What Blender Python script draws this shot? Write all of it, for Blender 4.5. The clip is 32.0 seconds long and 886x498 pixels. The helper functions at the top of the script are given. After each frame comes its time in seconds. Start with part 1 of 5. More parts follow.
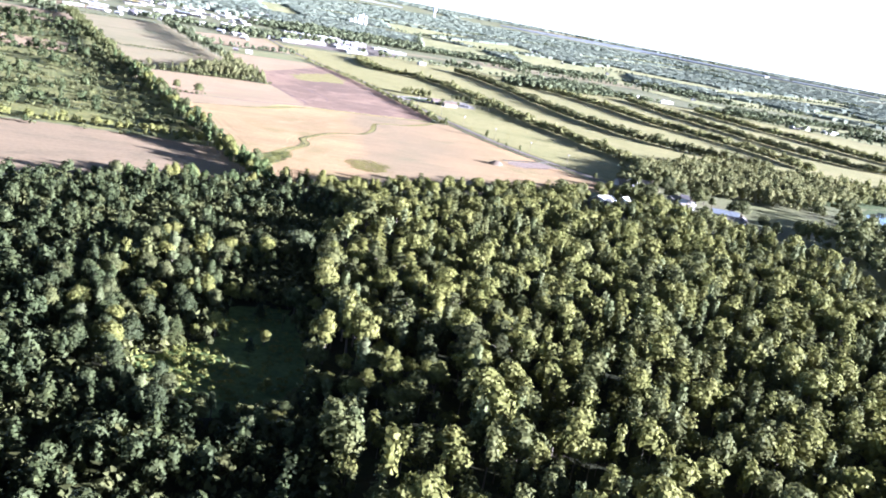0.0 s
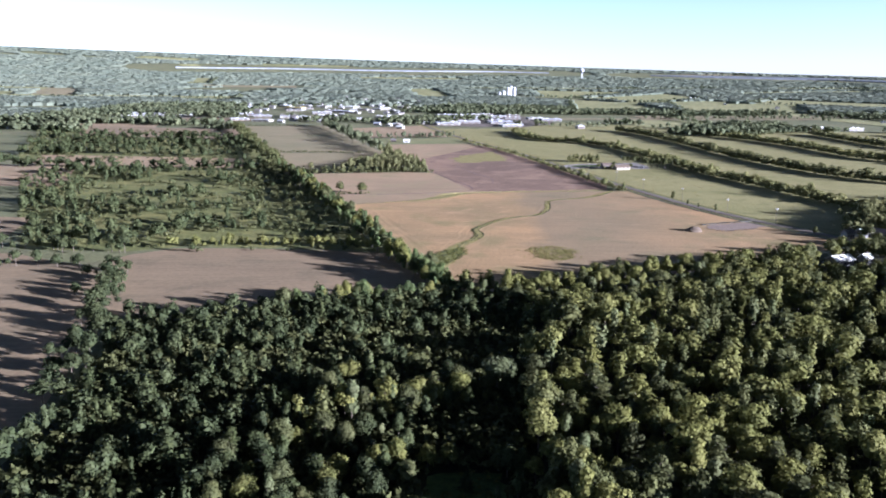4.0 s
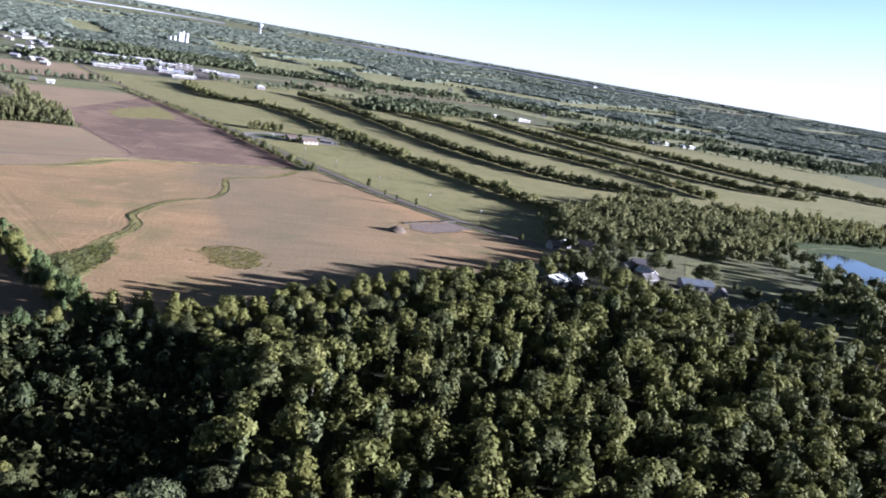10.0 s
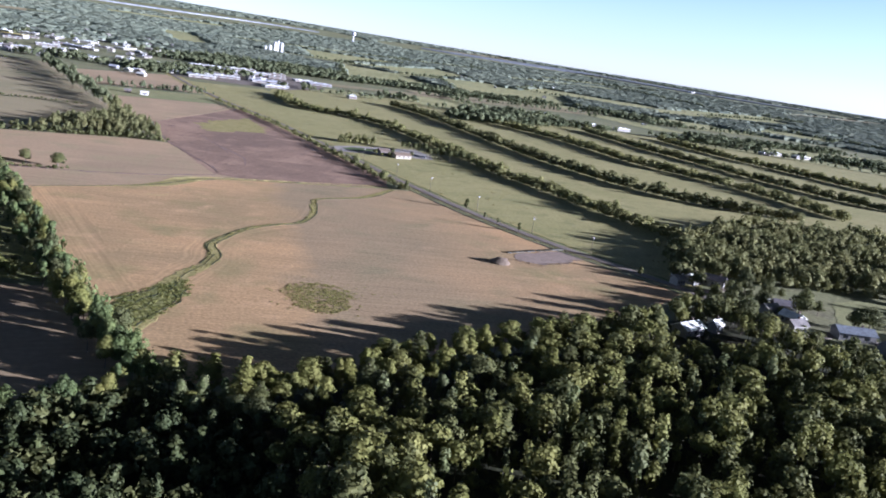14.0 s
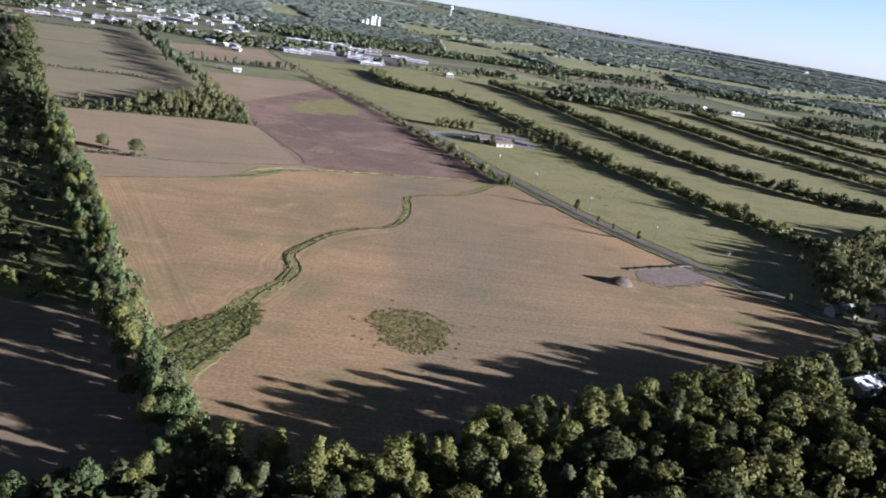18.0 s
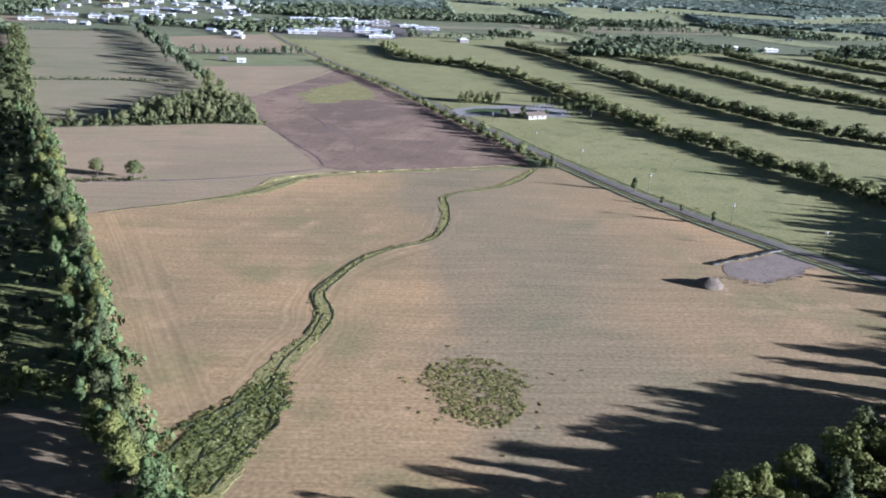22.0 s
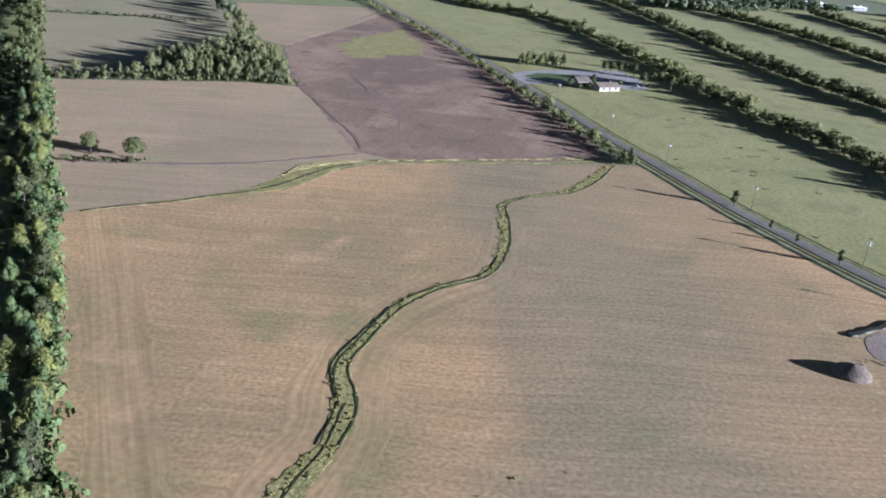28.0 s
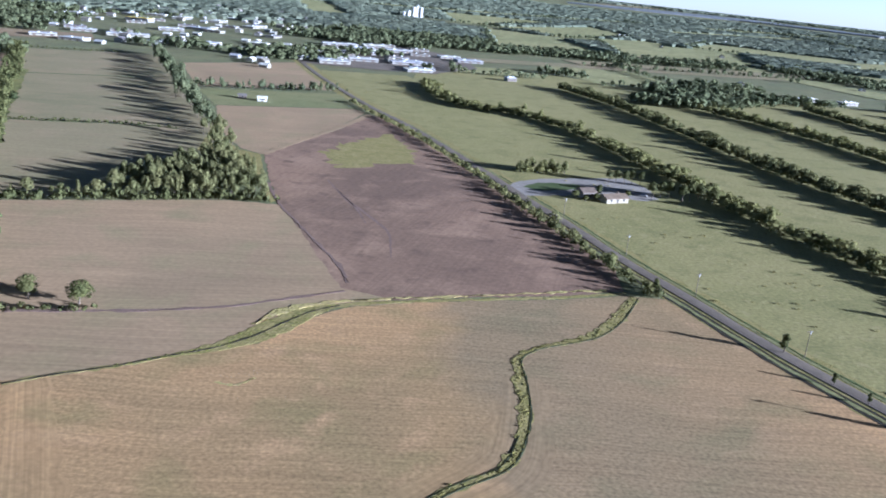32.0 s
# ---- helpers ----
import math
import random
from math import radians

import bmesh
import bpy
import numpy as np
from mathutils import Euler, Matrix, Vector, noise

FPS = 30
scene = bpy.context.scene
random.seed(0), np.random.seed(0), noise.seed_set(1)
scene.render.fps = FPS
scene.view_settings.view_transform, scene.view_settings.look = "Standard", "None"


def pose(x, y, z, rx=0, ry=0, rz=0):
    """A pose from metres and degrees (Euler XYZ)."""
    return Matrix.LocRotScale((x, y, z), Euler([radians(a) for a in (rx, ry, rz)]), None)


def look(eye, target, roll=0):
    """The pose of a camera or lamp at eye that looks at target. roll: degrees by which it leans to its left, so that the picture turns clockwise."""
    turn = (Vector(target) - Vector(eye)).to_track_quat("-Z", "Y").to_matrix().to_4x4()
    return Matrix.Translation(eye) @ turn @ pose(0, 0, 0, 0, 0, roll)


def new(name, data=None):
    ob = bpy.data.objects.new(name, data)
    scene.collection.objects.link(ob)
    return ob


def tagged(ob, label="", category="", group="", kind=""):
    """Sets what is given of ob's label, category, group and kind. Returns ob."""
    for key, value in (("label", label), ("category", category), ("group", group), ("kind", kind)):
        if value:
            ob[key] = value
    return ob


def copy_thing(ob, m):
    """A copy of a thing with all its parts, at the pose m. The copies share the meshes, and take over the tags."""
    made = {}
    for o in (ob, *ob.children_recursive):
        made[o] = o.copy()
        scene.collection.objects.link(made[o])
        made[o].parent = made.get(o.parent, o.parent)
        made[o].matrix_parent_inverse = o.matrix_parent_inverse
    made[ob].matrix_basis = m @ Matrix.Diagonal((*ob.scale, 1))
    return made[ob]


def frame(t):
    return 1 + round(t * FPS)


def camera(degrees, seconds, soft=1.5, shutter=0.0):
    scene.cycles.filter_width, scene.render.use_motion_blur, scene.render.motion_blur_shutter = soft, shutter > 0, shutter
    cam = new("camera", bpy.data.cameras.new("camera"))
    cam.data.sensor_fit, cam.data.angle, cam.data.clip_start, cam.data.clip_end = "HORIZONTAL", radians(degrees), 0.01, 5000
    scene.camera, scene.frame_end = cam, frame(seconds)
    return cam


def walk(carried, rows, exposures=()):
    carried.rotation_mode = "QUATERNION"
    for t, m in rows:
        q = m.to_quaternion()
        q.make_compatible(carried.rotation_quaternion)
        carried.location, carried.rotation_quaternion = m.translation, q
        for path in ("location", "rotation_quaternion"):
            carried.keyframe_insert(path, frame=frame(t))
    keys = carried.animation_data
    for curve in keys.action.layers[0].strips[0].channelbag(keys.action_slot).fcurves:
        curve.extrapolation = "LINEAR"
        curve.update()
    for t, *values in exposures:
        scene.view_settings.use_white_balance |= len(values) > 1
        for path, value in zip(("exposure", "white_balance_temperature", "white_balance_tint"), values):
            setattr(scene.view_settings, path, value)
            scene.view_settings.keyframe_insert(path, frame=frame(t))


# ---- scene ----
cam = camera(55.5, 32.0, soft=1.9)
PATH = [
    (0, (8.558, -57.706, 79.668), (8.921, -55.811, 79.141), 9.8),
    (0.5, (7.825, -51.643, 79.775), (8.072, -49.717, 79.298), 15.8),
    (1, (7.366, -45.534, 79.808), (7.532, -43.583, 79.400), 14.7),
    (1.5, (6.696, -39.396, 79.913), (6.731, -37.437, 79.509), 11.4),
    (2, (6.056, -33.242, 79.857), (6.049, -31.282, 79.460), 8.7),
    (2.5, (5.302, -26.910, 79.773), (5.255, -24.947, 79.390), 12.1),
    (4.5, (0.843, -0.926, 79.769), (0.823, 1.030, 79.350), -2.0),
    (5, (-0.316, 5.902, 79.764), (-0.262, 7.855, 79.340), -2.0),
    (5.5, (-0.933, 12.858, 79.617), (-0.729, 14.802, 79.192), -4.6),
    (6, (-1.364, 19.801, 79.510), (-0.996, 21.722, 79.092), -1.7),
    (6.5, (-1.036, 26.619, 79.555), (-0.671, 28.530, 79.090), -0.9),
    (7, (-0.712, 33.578, 79.575), (-0.164, 35.451, 79.139), 1.8),
    (7.5, (0.201, 40.253, 79.658), (0.832, 42.099, 79.217), 4.4),
    (8, (1.151, 46.533, 79.555), (1.780, 48.379, 79.110), 4.5),
    (8.5, (1.947, 52.927, 79.491), (2.632, 54.753, 79.048), 6.2),
    (9, (2.692, 59.167, 79.798), (3.412, 60.984, 79.374), 8.6),
    (9.5, (3.347, 64.927, 79.836), (4.058, 66.750, 79.422), 8.1),
    (10, (3.929, 70.429, 80.023), (4.658, 72.240, 79.586), 8.8),
    (10.5, (4.593, 75.920, 80.213), (5.183, 77.768, 79.726), -0.3),
    (11, (5.142, 81.806, 80.596), (5.815, 83.627, 80.118), 1.6),
    (11.5, (6.137, 87.338, 80.536), (6.780, 89.167, 80.044), 3.3),
    (12, (7.308, 92.849, 80.470), (7.996, 94.661, 79.980), 4.8),
    (12.5, (8.273, 98.260, 80.522), (8.915, 100.088, 80.028), 6.7),
    (13, (9.216, 103.394, 80.632), (9.798, 105.249, 80.163), 6.9),
    (13.5, (9.763, 108.679, 80.655), (10.351, 110.538, 80.211), 9.3),
    (14, (10.240, 113.804, 80.592), (10.771, 115.678, 80.139), 8.2),
    (14.5, (11.112, 118.713, 80.592), (11.629, 120.587, 80.123), 8.5),
    (15, (11.931, 123.889, 80.665), (12.425, 125.769, 80.199), 9.2),
    (15.5, (12.617, 129.406, 80.832), (12.994, 131.305, 80.330), 5.0),
    (17.5, (13.235, 155.225, 82.209), (13.557, 157.130, 81.689), 9.3),
    (18, (13.453, 161.204, 82.274), (13.784, 163.102, 81.735), 8.7),
    (18.5, (13.458, 167.084, 82.538), (13.743, 168.985, 81.986), 7.1),
    (19, (13.401, 172.932, 82.729), (13.703, 174.828, 82.168), 6.9),
    (19.5, (13.310, 178.762, 83.105), (13.590, 180.652, 82.514), 7.0),
    (20, (13.268, 184.602, 83.538), (13.540, 186.495, 82.951), 7.9),
    (20.5, (13.087, 190.413, 84.011), (13.355, 192.305, 83.422), 8.5),
    (21, (12.681, 196.218, 84.189), (12.922, 198.110, 83.586), 3.5),
    (21.5, (12.141, 202.803, 84.632), (12.407, 204.681, 83.999), 1.9),
    (22, (12.238, 209.369, 85.311), (12.513, 211.248, 84.682), 2.8),
    (22.5, (12.289, 215.725, 86.206), (12.620, 217.594, 85.576), 6.1),
    (23, (12.319, 221.715, 87.141), (12.633, 223.569, 86.459), 4.8),
    (23.5, (12.332, 227.078, 87.604), (12.657, 228.920, 86.897), 6.5),
    (24, (12.368, 232.210, 87.968), (12.681, 234.023, 87.185), 6.6),
    (24.5, (12.540, 237.617, 88.397), (12.877, 239.430, 87.624), 7.1),
    (25, (12.571, 243.158, 88.835), (12.887, 244.964, 88.034), 9.3),
    (25.5, (12.528, 248.421, 89.404), (12.826, 250.230, 88.603), 7.1),
    (27.5, (13.363, 268.952, 91.584), (13.610, 270.779, 90.810), 8.5),
    (28, (13.130, 274.389, 92.204), (13.324, 276.219, 91.421), 5.5),
    (28.5, (12.957, 280.154, 93.008), (13.139, 281.978, 92.208), 5.5),
    (29, (12.521, 285.876, 93.571), (12.686, 287.704, 92.778), 4.8),
    (29.5, (12.029, 291.861, 93.841), (12.210, 293.721, 93.129), 4.5),
    (30, (11.844, 297.759, 94.165), (12.064, 299.630, 93.495), 5.4),
    (30.5, (11.265, 303.467, 94.429), (11.498, 305.332, 93.744), 4.7),
    (31, (11.114, 309.154, 95.195), (11.355, 311.012, 94.496), 5.0),
    (31.5, (11.396, 315.720, 95.086), (11.613, 317.582, 94.388), 4.8),
    (32, (11.151, 321.274, 94.751), (11.370, 323.172, 94.160), 5.2),
]
walk(cam, [(t, look(eye, target, roll)) for t, eye, target, roll in PATH], exposures=[(0.0, 3.25, 4920, 23), (0.5, 2.75, 4920, 23), (1.0, 2.3, 4920, 23), (2.0, 2.05, 4920, 23), (13.0, 1.9, 4920, 23), (15.0, 1.78, 4920, 23), (18.0, 1.55, 5000, 21), (19.0, 1.66, 5000, 21), (21.0, 1.88, 4630, 15), (24.0, 1.77, 4630, 15), (28.0, 1.74, 4630, 15), (30.5, 1.69, 4630, 15), (32.0, 1.75, 4630, 15)])

# ---- sky and sun ----
SUN_EL, SUN_AZ = radians(10.2), math.atan2(0.93, -0.37)
world = bpy.data.worlds.new("sky")
scene.world = world
world.use_nodes = True
wn = world.node_tree
sky = wn.nodes.new("ShaderNodeTexSky")
sky.sky_type, sky.sun_disc = "NISHITA", False
sky.sun_elevation, sky.sun_rotation = SUN_EL, SUN_AZ
sky.altitude, sky.air_density, sky.dust_density, sky.ozone_density = 100, 1.0, 0.15, 1.5
hue = wn.nodes.new("ShaderNodeHueSaturation")
hue.inputs["Saturation"].default_value = 0.6
tint = wn.nodes.new("ShaderNodeMix")
tint.data_type, tint.blend_type = "RGBA", "MULTIPLY"
tint.inputs[0].default_value, tint.inputs[7].default_value = 1.0, (0.86, 0.94, 1.10, 1)
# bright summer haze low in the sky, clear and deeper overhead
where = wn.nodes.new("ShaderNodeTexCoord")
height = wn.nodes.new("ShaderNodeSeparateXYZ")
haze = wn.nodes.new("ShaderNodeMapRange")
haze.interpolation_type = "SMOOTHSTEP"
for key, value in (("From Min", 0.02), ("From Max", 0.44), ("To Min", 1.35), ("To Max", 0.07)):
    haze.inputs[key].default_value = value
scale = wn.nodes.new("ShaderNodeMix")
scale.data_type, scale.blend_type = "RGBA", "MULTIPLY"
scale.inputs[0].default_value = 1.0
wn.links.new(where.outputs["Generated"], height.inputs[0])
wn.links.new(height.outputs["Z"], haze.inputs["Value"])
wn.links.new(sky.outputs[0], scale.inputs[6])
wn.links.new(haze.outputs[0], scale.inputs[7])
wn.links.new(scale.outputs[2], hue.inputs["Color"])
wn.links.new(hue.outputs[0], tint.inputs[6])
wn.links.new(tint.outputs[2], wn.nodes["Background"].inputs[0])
wn.nodes["Background"].inputs[1].default_value = 0.05
sun_data = bpy.data.lights.new("sun", "SUN")
sun_data.energy, sun_data.angle, sun_data.color = 5.0, radians(0.6), (1.0, 0.91, 0.78)
sun = new("sun", sun_data)
SUN_DIR = Vector((math.sin(SUN_AZ) * math.cos(SUN_EL), math.cos(SUN_AZ) * math.cos(SUN_EL), math.sin(SUN_EL)))
sun.matrix_world = look(SUN_DIR * 300 + Vector((0, 300, 0)), (0, 300, 0))


# ---- materials ----
def material(name, cols, big=0.02, small=1.5, rough=0.9, bump=0.3, island=0.0, obj=0.0, leafy=0.0, rows=None, metal=0.0, grain=0.25, zone=None):
    """Two or three colours mixed by noise at two scales in metres, with fine relief."""
    m = bpy.data.materials.new(name)
    m.use_nodes = True
    nt = m.node_tree
    bsdf, out = nt.nodes["Principled BSDF"], nt.nodes["Material Output"]
    bsdf.inputs["Roughness"].default_value, bsdf.inputs["Metallic"].default_value = rough, metal
    bsdf.inputs["Specular IOR Level"].default_value = 0.08 if leafy else 0.25 if rough > 0.5 else 0.5
    pos = nt.nodes.new("ShaderNodeNewGeometry")

    def noise_of(scale, detail, dist=0.0):
        n = nt.nodes.new("ShaderNodeTexNoise")
        n.inputs["Scale"].default_value, n.inputs["Detail"].default_value = scale, detail
        n.inputs["Distortion"].default_value = dist
        nt.links.new(pos.outputs["Position"], n.inputs["Vector"])
        return n.outputs["Fac"]

    def ramp(fac, lo, hi):
        r = nt.nodes.new("ShaderNodeMapRange")
        r.inputs["From Min"].default_value, r.inputs["From Max"].default_value = lo, hi
        nt.links.new(fac, r.inputs["Value"])
        return r.outputs["Result"]

    def mix(fac, a, b, mode="MIX"):
        x = nt.nodes.new("ShaderNodeMix")
        x.data_type, x.blend_type = "RGBA", mode
        for value, socket in ((fac, x.inputs[0]), (a, x.inputs[6]), (b, x.inputs[7])):
            if isinstance(value, (int, float)):
                socket.default_value = value
            elif isinstance(value, tuple):
                socket.default_value = (*value, 1)
            else:
                nt.links.new(value, socket)
        return x.outputs[2]

    col = mix(ramp(noise_of(big, 4, 0.6), 0.35, 0.65), cols[0], cols[1])
    if len(cols) > 2:
        col = mix(ramp(noise_of(big * 3.7, 5, 0.3), 0.5, 0.72), col, cols[2])
    if len(cols) > 3:
        col = mix(ramp(noise_of(big * 9.3, 5, 0.3), 0.55, 0.75), col, cols[3])
    if zone:
        # a belt of other growth along x, with an uneven border: start, end, fading, colour
        axis = nt.nodes.new("ShaderNodeSeparateXYZ")
        nt.links.new(pos.outputs["Position"], axis.inputs[0])
        wob = nt.nodes.new("ShaderNodeMath")
        wob.operation = "MULTIPLY_ADD"
        wob.inputs[1].default_value = 34.0
        nt.links.new(noise_of(0.03, 5, 0.4), wob.inputs[0])
        nt.links.new(axis.outputs["X"], wob.inputs[2])
        edge = nt.nodes.new("ShaderNodeMath")
        edge.operation = "MULTIPLY"
        nt.links.new(ramp(wob.outputs[0], zone[0] + 11, zone[0] + 22), edge.inputs[0])
        nt.links.new(ramp(wob.outputs[0], zone[1] + 17, zone[1] + 17 - zone[2]), edge.inputs[1])
        part_of = nt.nodes.new("ShaderNodeMath")
        part_of.operation = "MULTIPLY"
        part_of.inputs[1].default_value = zone[4]
        nt.links.new(edge.outputs[0], part_of.inputs[0])
        col = mix(part_of.outputs[0], col, zone[3])
    fine = noise_of(small, 6)
    speck = mix(ramp(fine, 0.3, 0.7), (1 - grain,) * 3, (1 + 0.85 * grain,) * 3)
    col = mix(1.0, col, speck, "MULTIPLY")
    if rows:
        angle, depth = rows
        warp = nt.nodes.new("ShaderNodeTexNoise")
        warp.inputs["Scale"].default_value, warp.inputs["Detail"].default_value = 0.012, 1
        nt.links.new(pos.outputs["Position"], warp.inputs["Vector"])
        shift = nt.nodes.new("ShaderNodeVectorMath")
        shift.operation = "MULTIPLY_ADD"
        nt.links.new(warp.outputs["Color"], shift.inputs[0])
        shift.inputs[1].default_value = (14, 14, 0)
        base = pos.outputs["Position"]
        if angle is None:
            uv = nt.nodes.new("ShaderNodeUVMap")
            base = uv.outputs["UV"]
        nt.links.new(base, shift.inputs[2])
        vec = base if angle is None else shift.outputs["Vector"]
        for along_m, across_m, power in ((48.0, 0.8, 1.1), (80.0, 3.4, 0.6)):
            turn_n = nt.nodes.new("ShaderNodeMapping")
            turn_n.vector_type = "TEXTURE"
            turn_n.inputs["Rotation"].default_value = (0, 0, radians(angle or 0))
            turn_n.inputs["Scale"].default_value = (along_m, across_m, 1)
            nt.links.new(vec, turn_n.inputs["Vector"])
            str_n = nt.nodes.new("ShaderNodeTexNoise")
            nt.links.new(turn_n.outputs["Vector"], str_n.inputs["Vector"])
            str_n.inputs["Scale"].default_value, str_n.inputs["Detail"].default_value = 1.0, 3
            d = depth * power
            streak = mix(ramp(str_n.outputs["Fac"], 0.38, 0.62), (1 - d,) * 3, (1 + d,) * 3)
            col = mix(1.0, col, streak, "MULTIPLY")
    for amount, node, socket in ((island, "ShaderNodeNewGeometry", "Random Per Island"), (obj, "ShaderNodeObjectInfo", "Random")):
        if amount:
            r = nt.nodes.new(node)
            tint = mix(r.outputs[socket], (1 - amount, 1 - amount, 1 - 0.6 * amount), (1 + amount, 1 + 0.85 * amount, 1 + 0.3 * amount))
            col = mix(1.0, col, tint, "MULTIPLY")
    nt.links.new(col, bsdf.inputs["Base Color"])
    if bump:
        b = nt.nodes.new("ShaderNodeBump")
        b.inputs["Strength"].default_value, b.inputs["Distance"].default_value = bump, 0.5 / small
        nt.links.new(fine, b.inputs["Height"])
        nt.links.new(b.outputs["Normal"], bsdf.inputs["Normal"])
    if leafy:
        tr = nt.nodes.new("ShaderNodeBsdfTranslucent")
        nt.links.new(col, tr.inputs["Color"])
        ms = nt.nodes.new("ShaderNodeMixShader")
        ms.inputs[0].default_value = leafy
        nt.links.new(bsdf.outputs[0], ms.inputs[1])
        nt.links.new(tr.outputs[0], ms.inputs[2])
        nt.links.new(ms.outputs[0], out.inputs["Surface"])
    return m


M_GROUND = material("rough_ground", [(0.175, 0.189, 0.0891), (0.231, 0.224, 0.108), (0.168, 0.153, 0.0891)], 0.012, 0.5)
# floor colour is darkened for the shade below the canopy
M_FLOORSHADE = material("forest_floor", [(0.03, 0.035, 0.015), (0.05, 0.05, 0.022), (0.04, 0.03, 0.018)], 0.03, 0.8)
M_STUBBLE = material("stubble_field", [(0.553, 0.347, 0.167), (0.343, 0.246, 0.123), (0.316, 0.251, 0.11), (0.541, 0.352, 0.183)], 0.0095, 1.0, rows=(-4, 0.08), bump=0.05, grain=0.27, zone=(41, 150, 70, (0.262, 0.216, 0.138), 0.58))
M_HEADLAND = material("headland_stubble", [(0.553, 0.347, 0.167), (0.343, 0.246, 0.123), (0.316, 0.251, 0.11), (0.541, 0.352, 0.183)], 0.0095, 0.6, rows=(None, 0.09), bump=0.05, grain=0.16, zone=(41, 150, 70, (0.262, 0.216, 0.138), 0.58))
M_STUBBLE2 = material("pale_stubble_field", [(0.456, 0.321, 0.191), (0.363, 0.264, 0.159), (0.363, 0.288, 0.16)], 0.012, 0.6, rows=(3, 0.07), bump=0.05, grain=0.12)
M_DARK = material("dark_ploughed_soil", [(0.343, 0.224, 0.151), (0.22, 0.146, 0.103), (0.396, 0.264, 0.179), (0.189, 0.124, 0.0892)], 0.011, 0.5, rows=(70, 0.05), bump=0.05, grain=0.16)
M_FALLOW = material("fallow_field", [(0.347, 0.284, 0.161), (0.275, 0.246, 0.131), (0.38, 0.292, 0.175)], 0.009, 0.5, rows=(5, 0.07), bump=0.05, grain=0.12)
M_FURROW = material("damp_soil", [(0.227, 0.156, 0.127), (0.259, 0.18, 0.146)], 0.1, 1.0, bump=0.1)
M_BROWN = material("brown_field_soil", [(0.293, 0.218, 0.131), (0.356, 0.26, 0.155), (0.241, 0.187, 0.112)], 0.014, 0.5, rows=(8, 0.07), bump=0.05, grain=0.12)
M_PASTURE = material("pasture_grass", [(0.307, 0.283, 0.109), (0.359, 0.317, 0.131), (0.249, 0.237, 0.0898), (0.394, 0.338, 0.155)], 0.02, 0.7, bump=0.12)
M_MEADOW = material("bright_meadow_grass", [(0.25, 0.255, 0.11), (0.29, 0.275, 0.125), (0.21, 0.215, 0.09)], 0.02, 0.7, bump=0.12)
M_FARGREEN = material("far_field_green", [(0.315, 0.312, 0.136), (0.394, 0.367, 0.168), (0.263, 0.263, 0.112)], 0.006, 0.1)
M_SCRUB = material("scrub_grass", [(0.189, 0.201, 0.0646), (0.257, 0.241, 0.0808), (0.114, 0.131, 0.0437)], 0.03, 0.6, bump=0.5)
# shaded copy of the meadow grass, with the shade put into its green
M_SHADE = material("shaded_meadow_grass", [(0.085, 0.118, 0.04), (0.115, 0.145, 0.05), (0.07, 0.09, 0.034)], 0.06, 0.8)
M_GLADE = material("glade_grass", [(0.13, 0.185, 0.058), (0.18, 0.23, 0.07), (0.085, 0.12, 0.042)], 0.07, 0.8, bump=0.5)
M_STRAWLINE = material("bleached_residue", [(0.56, 0.46, 0.35), (0.47, 0.38, 0.28)], 0.3, 1.5, bump=0.1)
M_BANK = material("ditch_bank_grass", [(0.30, 0.262, 0.088), (0.38, 0.315, 0.13), (0.215, 0.205, 0.064)], 0.12, 1.2, bump=0.4)
M_STRAW = material("dry_straw_grass", [(0.544, 0.43, 0.175), (0.426, 0.375, 0.134), (0.592, 0.474, 0.258)], 0.15, 1.2, bump=0.5)
M_MUD = material("dark_ditch_mud", [(0.035, 0.032, 0.022), (0.06, 0.05, 0.032)], 0.3, 2.0, rough=0.6)
# dark green that carries the shade of incised creek edges and rills
M_RILL = material("shade_dark_green", [(0.05, 0.056, 0.026), (0.075, 0.078, 0.036)], 0.3, 2.0, rough=0.8)
M_ASPHALT = material("weathered_asphalt", [(0.2, 0.165, 0.134), (0.241, 0.2, 0.161), (0.172, 0.145, 0.118)], 0.05, 3.0, rough=0.85)
M_GRAVEL = material("pale_gravel", [(0.284, 0.218, 0.171), (0.337, 0.26, 0.21), (0.226, 0.172, 0.134)], 0.12, 1.5, bump=0.12)
M_DRIVE = material("pale_driveway_gravel", [(0.34, 0.306, 0.281), (0.391, 0.357, 0.327), (0.289, 0.255, 0.234)], 0.1, 1.5, bump=0.1)
M_DIRT = material("heaped_dirt", [(0.145, 0.11, 0.08), (0.175, 0.135, 0.098), (0.115, 0.088, 0.066)], 0.4, 1.2, bump=0.15)
M_LEAF = material("olive_leaves", [(0.17, 0.174, 0.0507), (0.218, 0.212, 0.0661), (0.125, 0.134, 0.0399)], 0.11, 0.9, rough=0.65, bump=0, island=0.08, obj=0.09, leafy=0.28)
M_LINE = material("rich_green_leaves", [(0.092, 0.122, 0.046), (0.122, 0.148, 0.058), (0.07, 0.098, 0.038)], 0.11, 0.9, rough=0.65, bump=0, island=0.1, obj=0.18, leafy=0.2)
M_FRESH = material("fresh_green_bushes", [(0.177, 0.193, 0.0545), (0.239, 0.233, 0.0706), (0.127, 0.147, 0.0424)], 0.3, 1.2, rough=0.65, bump=0, island=0.15, leafy=0.2)
# green of darker species, darkened further for shade on the west side
M_DEEPSHADE = material("deep_shaded_leaves", [(0.0569, 0.0721, 0.0307), (0.0781, 0.0901, 0.0371), (0.0459, 0.0577, 0.0258)], 0.11, 0.9, rough=0.65, bump=0, island=0.12, obj=0.2, leafy=0.2)
